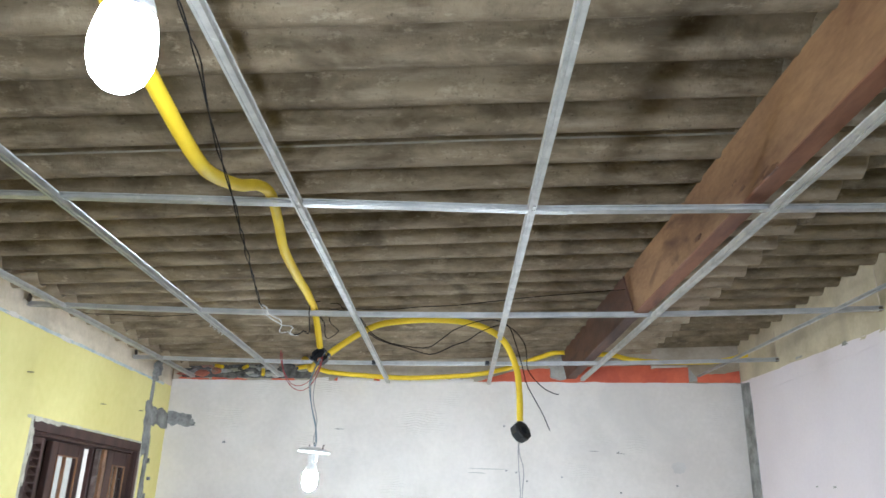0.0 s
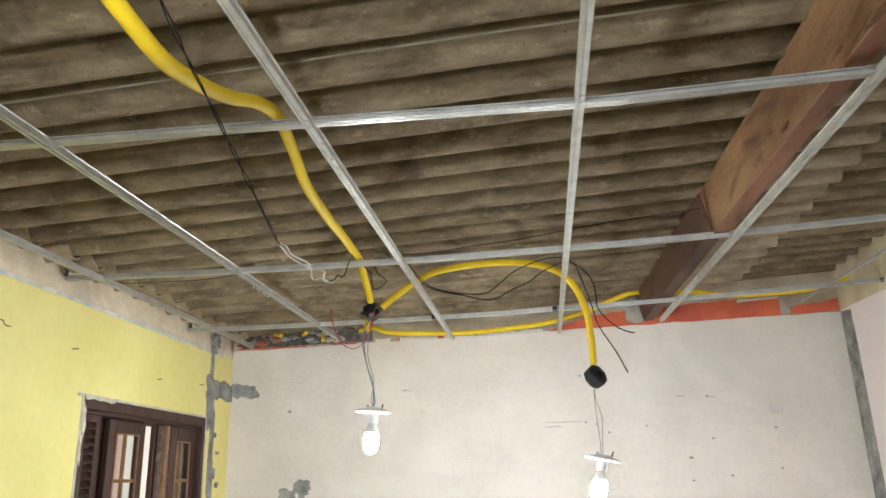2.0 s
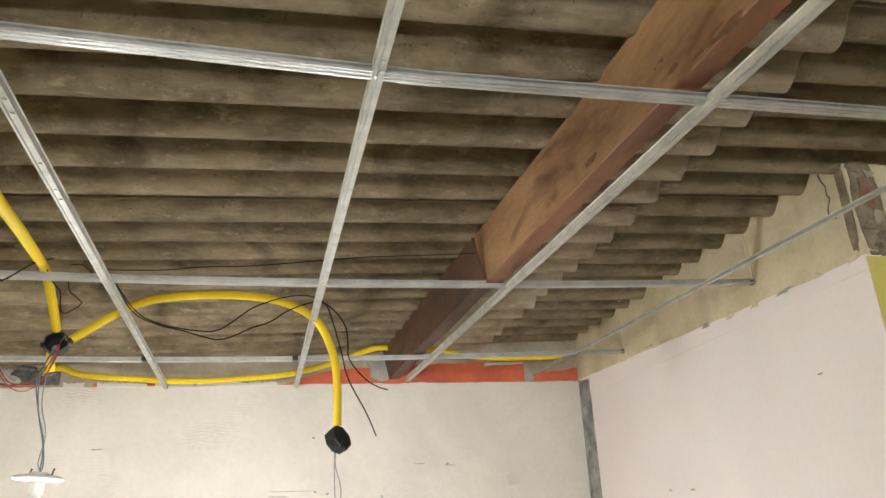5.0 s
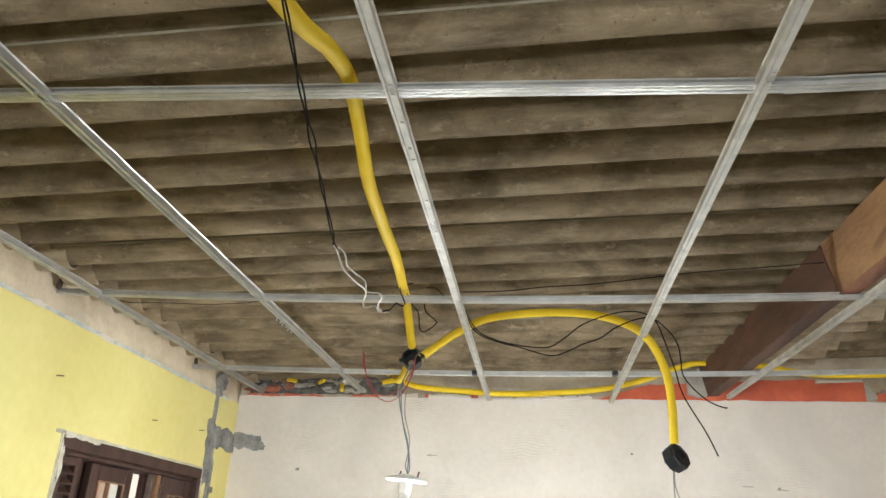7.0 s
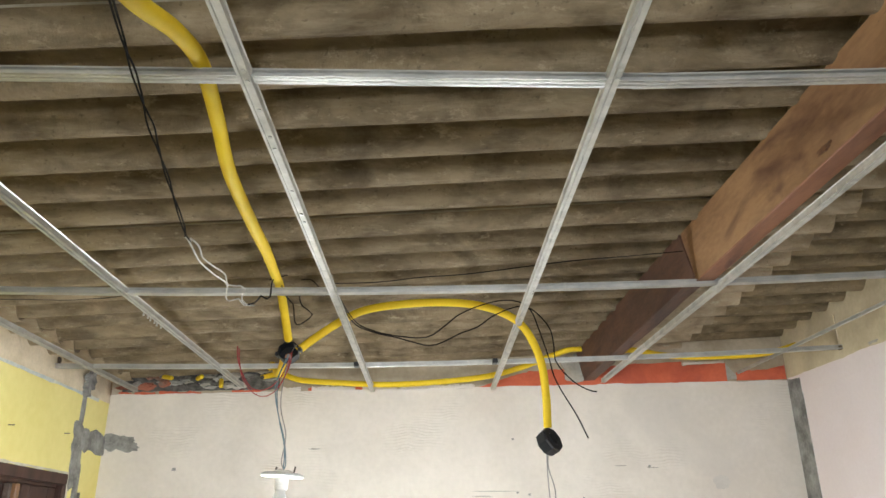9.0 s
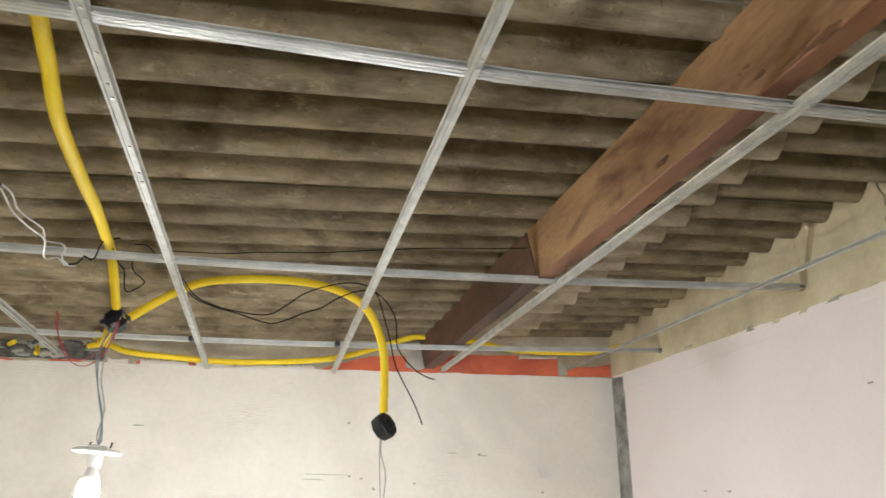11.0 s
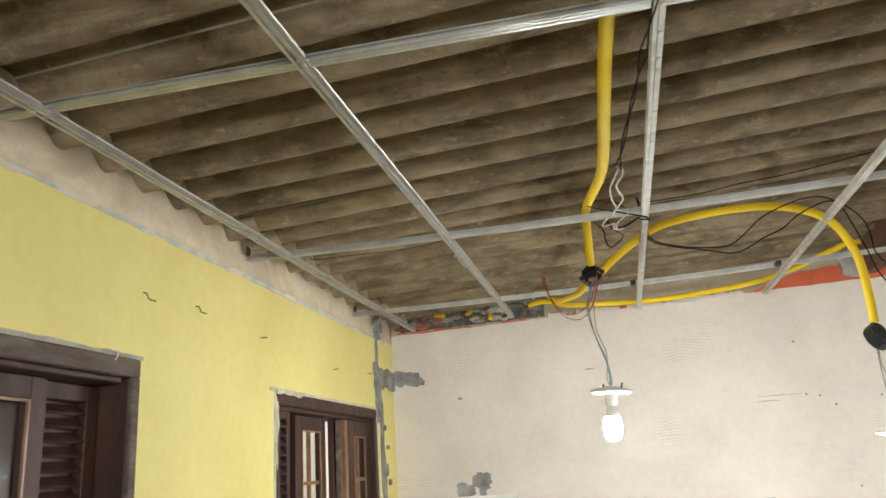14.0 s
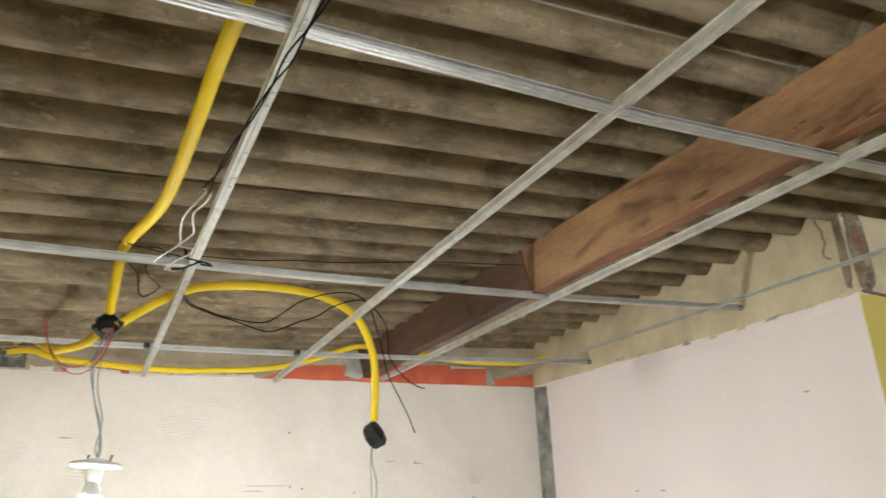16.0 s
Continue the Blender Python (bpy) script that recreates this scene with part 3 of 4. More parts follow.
for i, (x, z, w, h) in enumerate(((0.085, 2.665, 0.035, 0.035), (0.06, 2.63, 0.03, 0.02), (0.10, 2.60, 0.08, 0.010), (0.04, 2.605, 0.04, 0.010))):
    part("dark_hole", patch((RIGHT + x, RETURN - 0.007, z), (w, h), "-y", 130 + i, 0.002, 0.5), HOLE, wall_return)
part("crack", tube([(RIGHT - 0.001, 3.325, 2.935), (RIGHT - 0.001, 3.318, 2.905), (RIGHT - 0.001, 3.303, 2.88), (RIGHT - 0.001, 3.306, 2.85), (RIGHT - 0.001, 3.298, 2.83), (RIGHT - 0.001, 3.316, 2.80), (RIGHT - 0.001, 3.318, 2.775), (RIGHT - 0.001, 3.29, 2.755)], 0.0028, 5, 0.05, 0, False), HOLE, wall_right)
for i in range(9):
    part("chip", patch((RIGHT - 0.001, 3.27 + 0.17 * i, 2.605 + 0.012 * max(0, i - 4)), (0.03 + 0.05 * rng.random(), 0.008 + 0.012 * rng.random()), "-x", 150 + i, 0.003, 0.5), (MORTAR, CREAM_RENDER, CEMENT_PALE)[i % 3], wall_right)
part("bare_jamb", ragged_band((DOOR[0] - 0.035, RETURN - 0.003), (DOOR[0], RETURN - 0.003), (0, 0), (2.18, 2.175), (0, -1, 0), 160, 0.003, 0, 0.01, 8), MORTAR, wall_return, "bare beige door edge")
for i, x in enumerate((2.415, 2.432, 2.452)):
    part("paint_drip", tube([(x, RETURN - 0.006, 2.192), (x + 0.004 - 0.010 * (i % 2), RETURN - 0.007, 2.165), (x + 0.008, RETURN - 0.006, 2.138 - 0.012 * i)], 0.0026, 5), (RUST, MORTAR, WHITE_PLASTER)[i], wall_return)
door_1 = thing("door_1", (2.88, RETURN + 0.08, 0), "dark empty doorway with a plain wooden frame", "doorway", kind="structure")
part("door_head", boxes(((DOOR[0], RETURN + 0.05, DOOR[2] - 0.035), (DOOR[1], RETURN + 0.13, DOOR[2]))), WOOD, door_1)
part("jamb", boxes(((DOOR[0], RETURN + 0.05, 0), (DOOR[0] + 0.03, RETURN + 0.13, DOOR[2] - 0.035))), WOOD, door_1)
part("jamb", boxes(((DOOR[1] - 0.03, RETURN + 0.05, 0), (DOOR[1], RETURN + 0.13, DOOR[2] - 0.035))), WOOD, door_1)


# ---- roof of corrugated sheets ----
roof = thing("roof", (0.4, 2.0, 2.7), "corrugated grey-brown fibre-cement roof sheets, stained and dusty", "roof", kind="structure")
THICKNESS, TROUGH, LAP, SHEET = 0.007, 3.078, 3.585, 6 * 0.1716


def roof_sheet(x0, x1, y0, y1, lift, m, seed, edge_m=FIBRE_EDGE):
    """One corrugated sheet; its near side laps under the sheet before it."""
    bm = bmesh.new()
    n_y, n_x = int((y1 - y0) / PITCH * 16), max(2, int((x1 - x0) / 0.2))
    low, top = [], []
    for i in range(n_x + 1):
        x = x0 + (x1 - x0) * i / n_x
        a, b = [], []
        for j in range(n_y + 1):
            y = y0 + (y1 - y0) * j / n_y
            u = (y - TROUGH) / PITCH
            z = roof_z(x) + lift + CREST * (0.5 * (1 - math.cos(2 * math.pi * u))) ** 1.15 + 0.011 * j / n_y + 0.003 * noise.noise(Vector((x * 1.3, y * 3, seed)))
            jag = 0.007 * noise.noise(Vector((u * 5, seed, 3))) if i in (0, n_x) else 0
            edge = 0.004 * noise.noise(Vector((x * 3, seed, 7)))
            a.append(bm.verts.new((x + jag, y + edge, z))), b.append(bm.verts.new((x + jag, y + edge, z + THICKNESS)))
        low.append(a), top.append(b)
    for i in range(n_x):
        for j in range(n_y):
            bm.faces.new((low[i][j], low[i][j + 1], low[i + 1][j + 1], low[i + 1][j])).smooth = True
            bm.faces.new((top[i][j], top[i + 1][j], top[i + 1][j + 1], top[i][j + 1])).smooth = True
    for i in (0, n_x):
        for j in range(n_y):
            bm.faces.new((low[i][j], low[i][j + 1], top[i][j + 1], top[i][j])).material_index = 1
    for j in (0, n_y):
        for i in range(n_x):
            bm.faces.new((low[i][j], low[i + 1][j], top[i + 1][j], top[i][j])).material_index = 1
    for e in bm.edges:
        e.smooth = len({f.material_index for f in e.link_faces}) == 1
    return part("roof_sheet", bm, [m, edge_m], roof)


for s in range(-6, 4):
    y0, y1 = LAP + SHEET * (s - 1) - 0.05, LAP + SHEET * s
    roof_sheet(-1.62, 1.29, y0, y1, 0.0, FIBRE, 10 + s)
    roof_sheet(1.25, 1.73, y0, y1, -0.004, FIBRE_PALE, 100 + s, FIBRE_PALE)
    roof_sheet(-1.95, -1.330 if s > 0 else -1.388, y0, y1, -0.014, FIBRE_PALE, 40 + s, FIBRE_PALE)
    roof_sheet(1.34, 5.5, y0, y1, 0.034, FIBRE_DARKER, 70 + s)

# ---- the timber beam ----
def beam(name, a, b, width, height, m, roll, seed, label):
    bm = bmesh.new()
    a, b = Vector(a), Vector(b)
    n = 40
    rows = []
    for i in range(n + 1):
        p = a.lerp(b, i / n)
        ring = []
        for u, w in ((-0.5, 0.02), (-0.47, 0), (0.47, 0), (0.5, 0.02), (0.5, 0.35), (0.5, 0.7), (0.5, 1), (-0.5, 1), (-0.5, 0.7), (-0.5, 0.35)):
            d = 0.004 * noise.noise(Vector((p.y * 2.2, u * 2 + seed, w * 3))) + 0.002 * noise.noise(Vector((p.y * 9, u * 5 + seed, w * 6)))
            q = Matrix.Rotation(radians(roll), 3, "Y") @ Vector((u * width + (d if abs(u) == 0.5 else 0), 0, w * height + (d if w < 0.1 else 0)))
            ring.append(bm.verts.new(p + q - Vector((0.030 * w if u < 0 else 0, 0, 0))))
        rows.append(ring)
    for r, q in zip(rows, rows[1:]):
        for k in range(10):
            # the bottom faces take the second material
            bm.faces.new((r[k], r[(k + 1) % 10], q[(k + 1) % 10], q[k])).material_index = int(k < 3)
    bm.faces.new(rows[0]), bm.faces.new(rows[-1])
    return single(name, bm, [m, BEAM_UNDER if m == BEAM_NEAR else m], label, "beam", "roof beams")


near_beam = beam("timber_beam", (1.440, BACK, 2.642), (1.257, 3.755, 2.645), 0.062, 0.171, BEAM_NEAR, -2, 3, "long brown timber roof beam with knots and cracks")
beam("timber_beam", (1.248, 3.745, 2.656), (1.201, FAR, 2.660), 0.062, 0.158, BEAM_FAR, -2, 8, "dark reddish timber beam end let into the wall")
KNOT = surface("dark_knot_wood", (0.075, 0.030, 0.013), (0.21, 0.100, 0.045), 14, 0.6, 0, 0.6, 60)


def knot(y, z, length, height, seed, proud):
    """A dark raised knot on the beam's side."""
    x = 1.440 - 0.183 * (y - BACK) / 6.955 - 0.031 - 0.030 * (z - 2.642) / 0.171 + 0.002
    part("knot", patch((x, y, z), (length, height), "-x", seed, proud, 0.34), KNOT, near_beam, "dark knot")


for i, (y, z, length, height, seed) in enumerate(((2.455, 2.664, 0.21, 0.030, 301), (2.36, 2.657, 0.13, 0.022, 302), (2.515, 2.690, 0.09, 0.036, 303), (2.54, 2.725, 0.05, 0.042, 304), (2.585, 2.802, 0.075, 0.020, 305), (2.885, 2.672, 0.060, 0.012, 307))):
    knot(y, z, length, height, seed, 0.002 + 0.0006 * i)
on_far("cement_daub", patch((1.12, FAR - 0.002, 2.73), (0.12, 0.16), "-y", 170, 0.02, 0.2), CEMENT_PALE, "pale cement round the beam end")

# ---- metal ceiling grid ----
RAIL = ((-0.0108, 0), (-0.0055, 0), (-0.0045, 0.003), (-0.0015, 0.003), (-0.0005, 0), (0.0108, 0), (0.0108, 0.005), (0.0095, 0.007), (0.0095, 0.018), (0.0122, 0.0205), (-0.0122, 0.0205), (-0.0095, 0.018), (-0.0095, 0.007), (-0.0108, 0.005))
CROSS = ((-0.013, 0), (-0.006, 0), (-0.005, 0.002), (-0.002, 0.002), (-0.001, 0), (0.005, 0), (0.006, 0.002), (0.009, 0.002), (0.010, 0), (0.014, 0), (0.014, 0.0045), (0.0125, 0.0045), (0.0125, 0.0015), (0.002, 0.0030), (0.002, 0.0175), (0.011, 0.0185), (0.011, 0.016), (0.0125, 0.016), (0.0125, 0.020), (-0.013, 0.020))
SHALLOW = tuple((u, w * 0.85) for u, w in CROSS)
GROOVED = ((-0.0112, 0), (-0.0042, 0), (-0.0034, 0.007), (0.0034, 0.007), (0.0042, 0), (0.0112, 0), (0.0112, 0.005), (0.0095, 0.007), (0.0095, 0.018), (0.0122, 0.0205), (-0.0122, 0.0205), (-0.0095, 0.018), (-0.0095, 0.007), (-0.0112, 0.005))
CROSSES = ((2.475, 2.610, 2.655), (3.715, 2.612, 2.668), (4.86, 2.616, 2.672))


def rail(outline, a, b, label, screws=(), sag=0.0, roll=0.0, metal=STEEL):
    up = Matrix.Rotation(radians(roll), 3, (Vector(b) - Vector(a)).normalized()) @ Vector((0, 0, 1))
    ob = thing("ceiling_rail", ((a[0] + b[0]) / 2, (a[1] + b[1]) / 2, min(a[2], b[2])), label, "metal rail", "metal ceiling grid")
    part("profile", prism(outline, a, b, up, sag), metal, ob)
    for t in screws:
        p = Vector(a).lerp(Vector(b), t) + Vector((0.004, 0, 0.0005 - 4 * sag * t * (1 - t)))
        part("screw", lathe(((0.0045, -0.0035), (0.0045, -0.002), (0.003, 0.004)), p, seg=10), STEEL, ob, "small pan-head screw")
    return ob


LENGTHWISE = ((-1.281, 2.593, 2.600, 5.43), (-0.684, 2.590, 2.598, 5.32), (0.002, 2.588, 2.590, 5.43), (0.657, 2.589, 2.595, 5.43), (1.306, 2.575, 2.634, 5.43))
for x, z0, z1, end in LENGTHWISE:
    cuts = [(y - 0.02 + 0.03 * k + 1.1) / (end + 1.1) for y, *_ in CROSSES for k in (0, 1) if y < end]
    if abs(x) < 0.01:
        cuts += [(y + 1.1) / (end + 1.1) for y in (2.58, 2.68, 2.73, 2.93, 3.06, 3.11)]
    near, far = (0.120, -0.042) if abs(x - 1.306) < 0.01 else (0.0, 0.0)
    rail(GROOVED if x < -0.5 else RAIL, (x + near, -1.1, z0), (x + far, end, z1), "thin galvanised steel ceiling rail, dusty", cuts, metal=STEEL if x < -0.5 else DUSTY_STEEL)
for k in range(6):
    p = (-0.697 + 0.0035 * (k % 2), 3.93 + 0.034 * k, 2.5915)
    single("screw", lathe(((0.0042, -0.005), (0.0042, -0.003), (0.0022, 0.006)), p, seg=8), STEEL, "small bright pan-head screw under a rail", "screw", "rail screws")
rail([(u * 0.55, w * 0.6) for u, w in RAIL], (1.962, -1.1, 2.468), (2.027, 5.46, 2.684), "thin galvanised steel ceiling rail beside the pink wall", (0.55, 0.75, 0.93))
rail(RAIL, (2.625, 0.2, 2.632), (2.625, RETURN - 0.01, 2.640), "thin galvanised steel ceiling rail by the doorway wall", (0.97,))
rail(SHALLOW, (LEFT - 0.01, 2.484, 2.612), (0.76, 2.510, 2.596), "galvanised steel cross rail, lapped at its joint", (0.07, 0.345, 0.655, 0.95))
rail(SHALLOW, (0.70, 2.515, 2.5985), (3.2, 2.53, 2.674), "galvanised steel cross rail, lapped at its joint", (0.03, 0.24, 0.52))
rail(CROSS, (LEFT - 0.01, 3.718, 2.612), (RIGHT + 0.01, 3.765, 2.685), "galvanised steel cross rail sagging between both walls", (0.04, 0.2, 0.39, 0.56, 0.73, 0.92), 0.042)
rail(CROSS, (LEFT - 0.01, 4.86, 2.607), (RIGHT + 0.01, 4.89, 2.684), "galvanised steel cross rail near the end wall", (0.04, 0.2, 0.39, 0.56, 0.73, 0.92), 0.033)


def wall_bracket(at, up):
    ob = thing("rail_bracket", at, "dark rusty bracket and hanger wire at a rail end", "bracket", "rail brackets")
    x, y, z = at
    part("clip", boxes(((x - 0.008, y - 0.012, z), (x + 0.008, y + 0.012, z + 0.022)), bevel=0.003), HOLE, ob)
    part("hanger_wire", tube([(x, y, z + 0.03), (x + 0.002, y + 0.003, z + up * 0.5), (x, y, z + up)], 0.0025, 6), MORTAR, ob)


wall_bracket((RIGHT - 0.008, 3.765, 2.682), 0.20)
wall_bracket((RIGHT - 0.008, 4.89, 2.680), 0.18)
wall_bracket((2.625, RETURN - 0.014, 2.635), 0.27)
for y, z in ((3.70, 2.612), (4.86, 2.616)):
    part("wall_hole", patch((LEFT + 0.006, y + 0.0, z + 0.030), (0.022, 0.032), "x", 180 + y, 0.003, 0.3), RUST, wall_left)
for x in (0.002, 0.657):
    z = 2.602 if x < 0.3 else 2.614
    ob = thing("rail_clip", (x - 0.03, 4.86, z), "small black plastic clip under a cross rail", "clip", "rail clips")
    part("body", boxes(((x - 0.045, 4.835, z), (x - 0.020, 4.880, z + 0.022)), bevel=0.003), BLACK_PLASTIC, ob)

# ---- yellow conduit, junction boxes, wires ----
CONDUIT = 0.0155


def conduit(pts, label):
    return single("conduit", tube(pts, CONDUIT, 10, 0.004, 0.05), YELLOW_PLASTIC, label, "conduit", "yellow conduits", smooth=True)


conduit([(-0.030, 0.72, 2.650), (-0.040, 0.95, 2.600), (-0.055, 1.28, 2.518), (-0.060, 1.51, 2.472), (-0.060, 1.60, 2.461), (-0.060, 1.69, 2.448), (-0.059, 1.79, 2.434), (-0.059, 1.90, 2.430), (-0.066, 2.02, 2.460), (-0.076, 2.20, 2.525), (-0.080, 2.36, 2.598), (-0.084, 2.50, 2.634),
         (-0.097, 2.66, 2.618), (-0.109, 2.82, 2.580), (-0.119, 3.08, 2.573), (-0.134, 3.31, 2.590), (-0.178, 3.65, 2.638), (-0.193, 3.80, 2.648), (-0.199, 3.93, 2.60), (-0.203, 4.06, 2.53)],
        "sagging yellow corrugated conduit over the rails")
conduit([(-0.175, 4.11, 2.50), (-0.10, 4.13, 2.565), (-0.01, 4.13, 2.625), (0.09, 4.13, 2.668), (0.27, 4.13, 2.690), (0.45, 4.13, 2.688), (0.58, 4.13, 2.658), (0.675, 4.13, 2.595), (0.735, 4.14, 2.475), (0.753, 4.16, 2.35), (0.756, 4.18, 2.22)],
        "yellow corrugated conduit arching between two boxes")
conduit([(-0.225, 4.12, 2.475), (-0.27, 4.30, 2.475), (-0.34, 4.60, 2.52), (-0.39, 4.80, 2.56), (-0.47, 5.08, 2.66), (-0.538, 5.33, 2.722), (-0.58, 5.50, 2.74)],
        "yellow corrugated conduit running back to the end wall")
conduit([(-0.62, 5.50, 2.69), (-0.50, 5.42, 2.69), (-0.37, 5.34, 2.64), (-0.12, 5.34, 2.622), (0.112, 5.34, 2.614), (0.38, 5.34, 2.628), (0.615, 5.34, 2.654), (0.80, 5.34, 2.70), (0.98, 5.33, 2.765), (1.10, 5.33, 2.80), (1.25, 5.40, 2.805), (1.43, 5.35, 2.795),
         (1.56, 5.33, 2.765), (1.72, 5.33, 2.752), (1.95, 5.33, 2.755), (2.15, 5.33, 2.77), (2.33, 5.34, 2.82)],
        "long yellow corrugated conduit slung along the end wall")
for x, z, dx, dz in ((-1.15, 2.690, 0.045, -0.014), (-0.965, 2.680, 0.028, 0.0), (-0.835, 2.665, 0.012, -0.03)):
    single("conduit_stub", tube([(x - dx, FAR + 0.02, z - dz), (x, FAR - 0.03, z), (x + dx * 1.3, FAR - 0.085, z + dz * 1.3)], 0.0125, 10, 0.006, 0.05), YELLOW_PLASTIC, "cut yellow conduit stub in the broken wall", "conduit", "conduit stubs", smooth=True)


def octagon(r, h0, h1, m):
    bm = bmesh.new()
    ring = lambda rr, h: [bm.verts.new(m @ Vector((rr * math.cos(a), rr * math.sin(a), h))) for a in [math.pi / 8 + k * math.pi / 4 for k in range(8)]]
    return bm, ring


def junction_box(at, m, open_face, label, size=1.0):
    ob = thing("junction_box", at, label, "junction box", "junction boxes")
    m = Matrix.Translation(at) @ m @ Matrix.Scale(size, 4)
    bm, ring = octagon(0.05, 0, 0, m)
    if open_face:
        loops = [ring(0.046, -0.024), ring(0.050, -0.020), ring(0.051, 0.024), ring(0.045, 0.024), ring(0.044, -0.016)]
    else:
        loops = [ring(0.036, -0.026), ring(0.048, -0.018), ring(0.051, 0.020), ring(0.047, 0.026)]
    for a, b in zip(loops, loops[1:]):
        for k in range(8):
            bm.faces.new((a[k], a[(k + 1) % 8], b[(k + 1) % 8], b[k]))
    bm.faces.new(loops[0]), bm.faces.new(loops[-1])
    part("shell", bm, BLACK_PLASTIC, ob)
    return ob, m


FACE = Matrix.Rotation(radians(72), 4, "X")
box_a, ma = junction_box((-0.204, 4.095, 2.488), FACE, True, "open black octagonal junction box with loose wires", 0.80)
part("knockout", lathe(((0.013, -0.015), (0.013, -0.010), (0.006, -0.008)), ma @ Vector((-0.004, -0.012, 0)), ma.to_3x3() @ Vector((0, 0, 1)), 16), COPPER, box_a, "round brown knock-out")
part("lug", boxes(((-0.252, 4.07, 2.472), (-0.240, 4.11, 2.488)), bevel=0.003), BLACK_PLASTIC, box_a)
part("lug", boxes(((-0.168, 4.07, 2.490), (-0.156, 4.11, 2.506)), bevel=0.003), BLACK_PLASTIC, box_a)
box_b, mb = junction_box((0.757, 4.185, 2.168), Matrix.Rotation(radians(18), 4, "Z") @ Matrix.Rotation(radians(62), 4, "X") @ Matrix.Rotation(radians(25), 4, "Y"), False, "closed black octagonal junction box hanging from its conduit")
part("rib", lathe(((0.024, 0.0), (0.024, 0.003), (0.019, 0.003), (0.019, 0.0)), mb @ Vector((0, 0, 0.026)), mb.to_3x3() @ Vector((0, 0, 1)), 18), BLACK_PLASTIC, box_b)
box_c, mc = junction_box((-0.030, 0.68, 2.655), FACE, False, "closed black octagonal junction box at a conduit end")


def wire(pts, m, label, r=0.0016, name="wire", step=0.02):
    return single(name, tube(pts, r, 6, step), m, label, "wire", "loose wires", smooth=True)


def lamp(at, tilt, label, cords, top, lit=LIT):
    """A bare bulb in a round white lampholder plate that hangs from its wires; at is the plate's middle."""
    ob = thing("pendant_lamp", at, label, "lamp", "bare bulb lamps")
    axis = Matrix.Rotation(radians(tilt), 3, "Y") @ Vector((0, 0, 1))
    p = Vector(at)
    plate = part("plate", lathe(((0.028, 0.012), (0.060, 0.008), (0.072, 0.003), (0.074, -0.003), (0.070, -0.006), (0.03, -0.008), (0.022, -0.010)), p, axis, 32), WHITE_PLASTIC, ob, smooth=True)
    part("terminal", lathe(((0.030, 0.008), (0.030, 0.014), (0.024, 0.018)), p + axis * 0.0, axis, 18), WHITE_PLASTIC, plate)
    side = Vector((1, 0, 0))
    for d in (-0.03, 0.035):
        part("fixing_screw", lathe(((0.003, 0.0), (0.003, 0.028), (0.0045, 0.030)), p + side * d, axis + 0.2 * side, 8), RUST, plate)
    part("socket", lathe(((0.023, -0.006), (0.023, -0.036), (0.0215, -0.045), (0.0195, -0.050)), p, axis, 24), WHITE_PLASTIC, ob, smooth=True)
    part("bulb_base", lathe(((0.014, -0.046), (0.017, -0.056), (0.024, -0.075), (0.0275, -0.090)), p, axis, 24), WHITE_PLASTIC, ob, smooth=True)
    part("bulb", lathe(((0.0275, -0.090), (0.031, -0.108), (0.0325, -0.125), (0.031, -0.143), (0.026, -0.158), (0.016, -0.169), (0.004, -0.173)), p, axis, 24), lit, ob, "glowing white bulb", smooth=True)
    for k, (m, mid) in enumerate(cords):
        part("cord", tube([Vector(top) + Vector((0.006 * k, 0, 0)), *mid, p + axis * 0.012 + Vector((0.008 * k - 0.008, 0, 0))], 0.0021, 6), m, ob)
    return ob


lamp((-0.188, 4.045, 2.046), 4, "lit bare bulb in white plate hanging on blue wires",
     ((BLUE_WIRE, [(-0.228, 4.05, 2.38), (-0.222, 4.05, 2.27), (-0.192, 4.045, 2.17), (-0.180, 4.045, 2.08)]),
      (BLUE_WIRE, [(-0.236, 4.05, 2.36), (-0.215, 4.05, 2.24), (-0.188, 4.045, 2.14)]),
      (GREY_WIRE, [(-0.208, 4.05, 2.38), (-0.212, 4.05, 2.28), (-0.186, 4.045, 2.18), (-0.196, 4.045, 2.09)])), (-0.200, 4.06, 2.475))
lamp((0.761, 4.2, 1.829), 12, "lit bare bulb in a tilted white plate hanging on thin wires",
     ((GREY_WIRE, [(0.748, 4.195, 2.07), (0.752, 4.2, 1.98), (0.757, 4.2, 1.90)]), (GREY_WIRE, [(0.752, 4.195, 2.08), (0.773, 4.2, 2.0), (0.768, 4.2, 1.92)])), (0.748, 4.185, 2.14))
lamp((0.125, 1.18, 2.335), 0, "lit bare bulb in a white plate hanging beside a rail", ((GREY_WIRE, [(0.10, 1.165, 2.44), (0.07, 1.15, 2.53)]), (BLUE_WIRE, [(0.105, 1.17, 2.43), (0.08, 1.15, 2.52)])), (0.012, 1.12, 2.612), LIT_NEAR)
# unseen fourth lamp, added as fill for the right-hand roof and doorway wall
lamp((3.5, 0.3, 1.95), 0, "added unseen bulb in a white plate, fill light beyond the beam", ((GREY_WIRE, [(3.495, 0.3, 2.2), (3.5, 0.3, 2.5)]), (BLUE_WIRE, [(3.507, 0.3, 2.2), (3.502, 0.3, 2.5)])), (3.5, 0.3, 2.96), LIT_FILL)

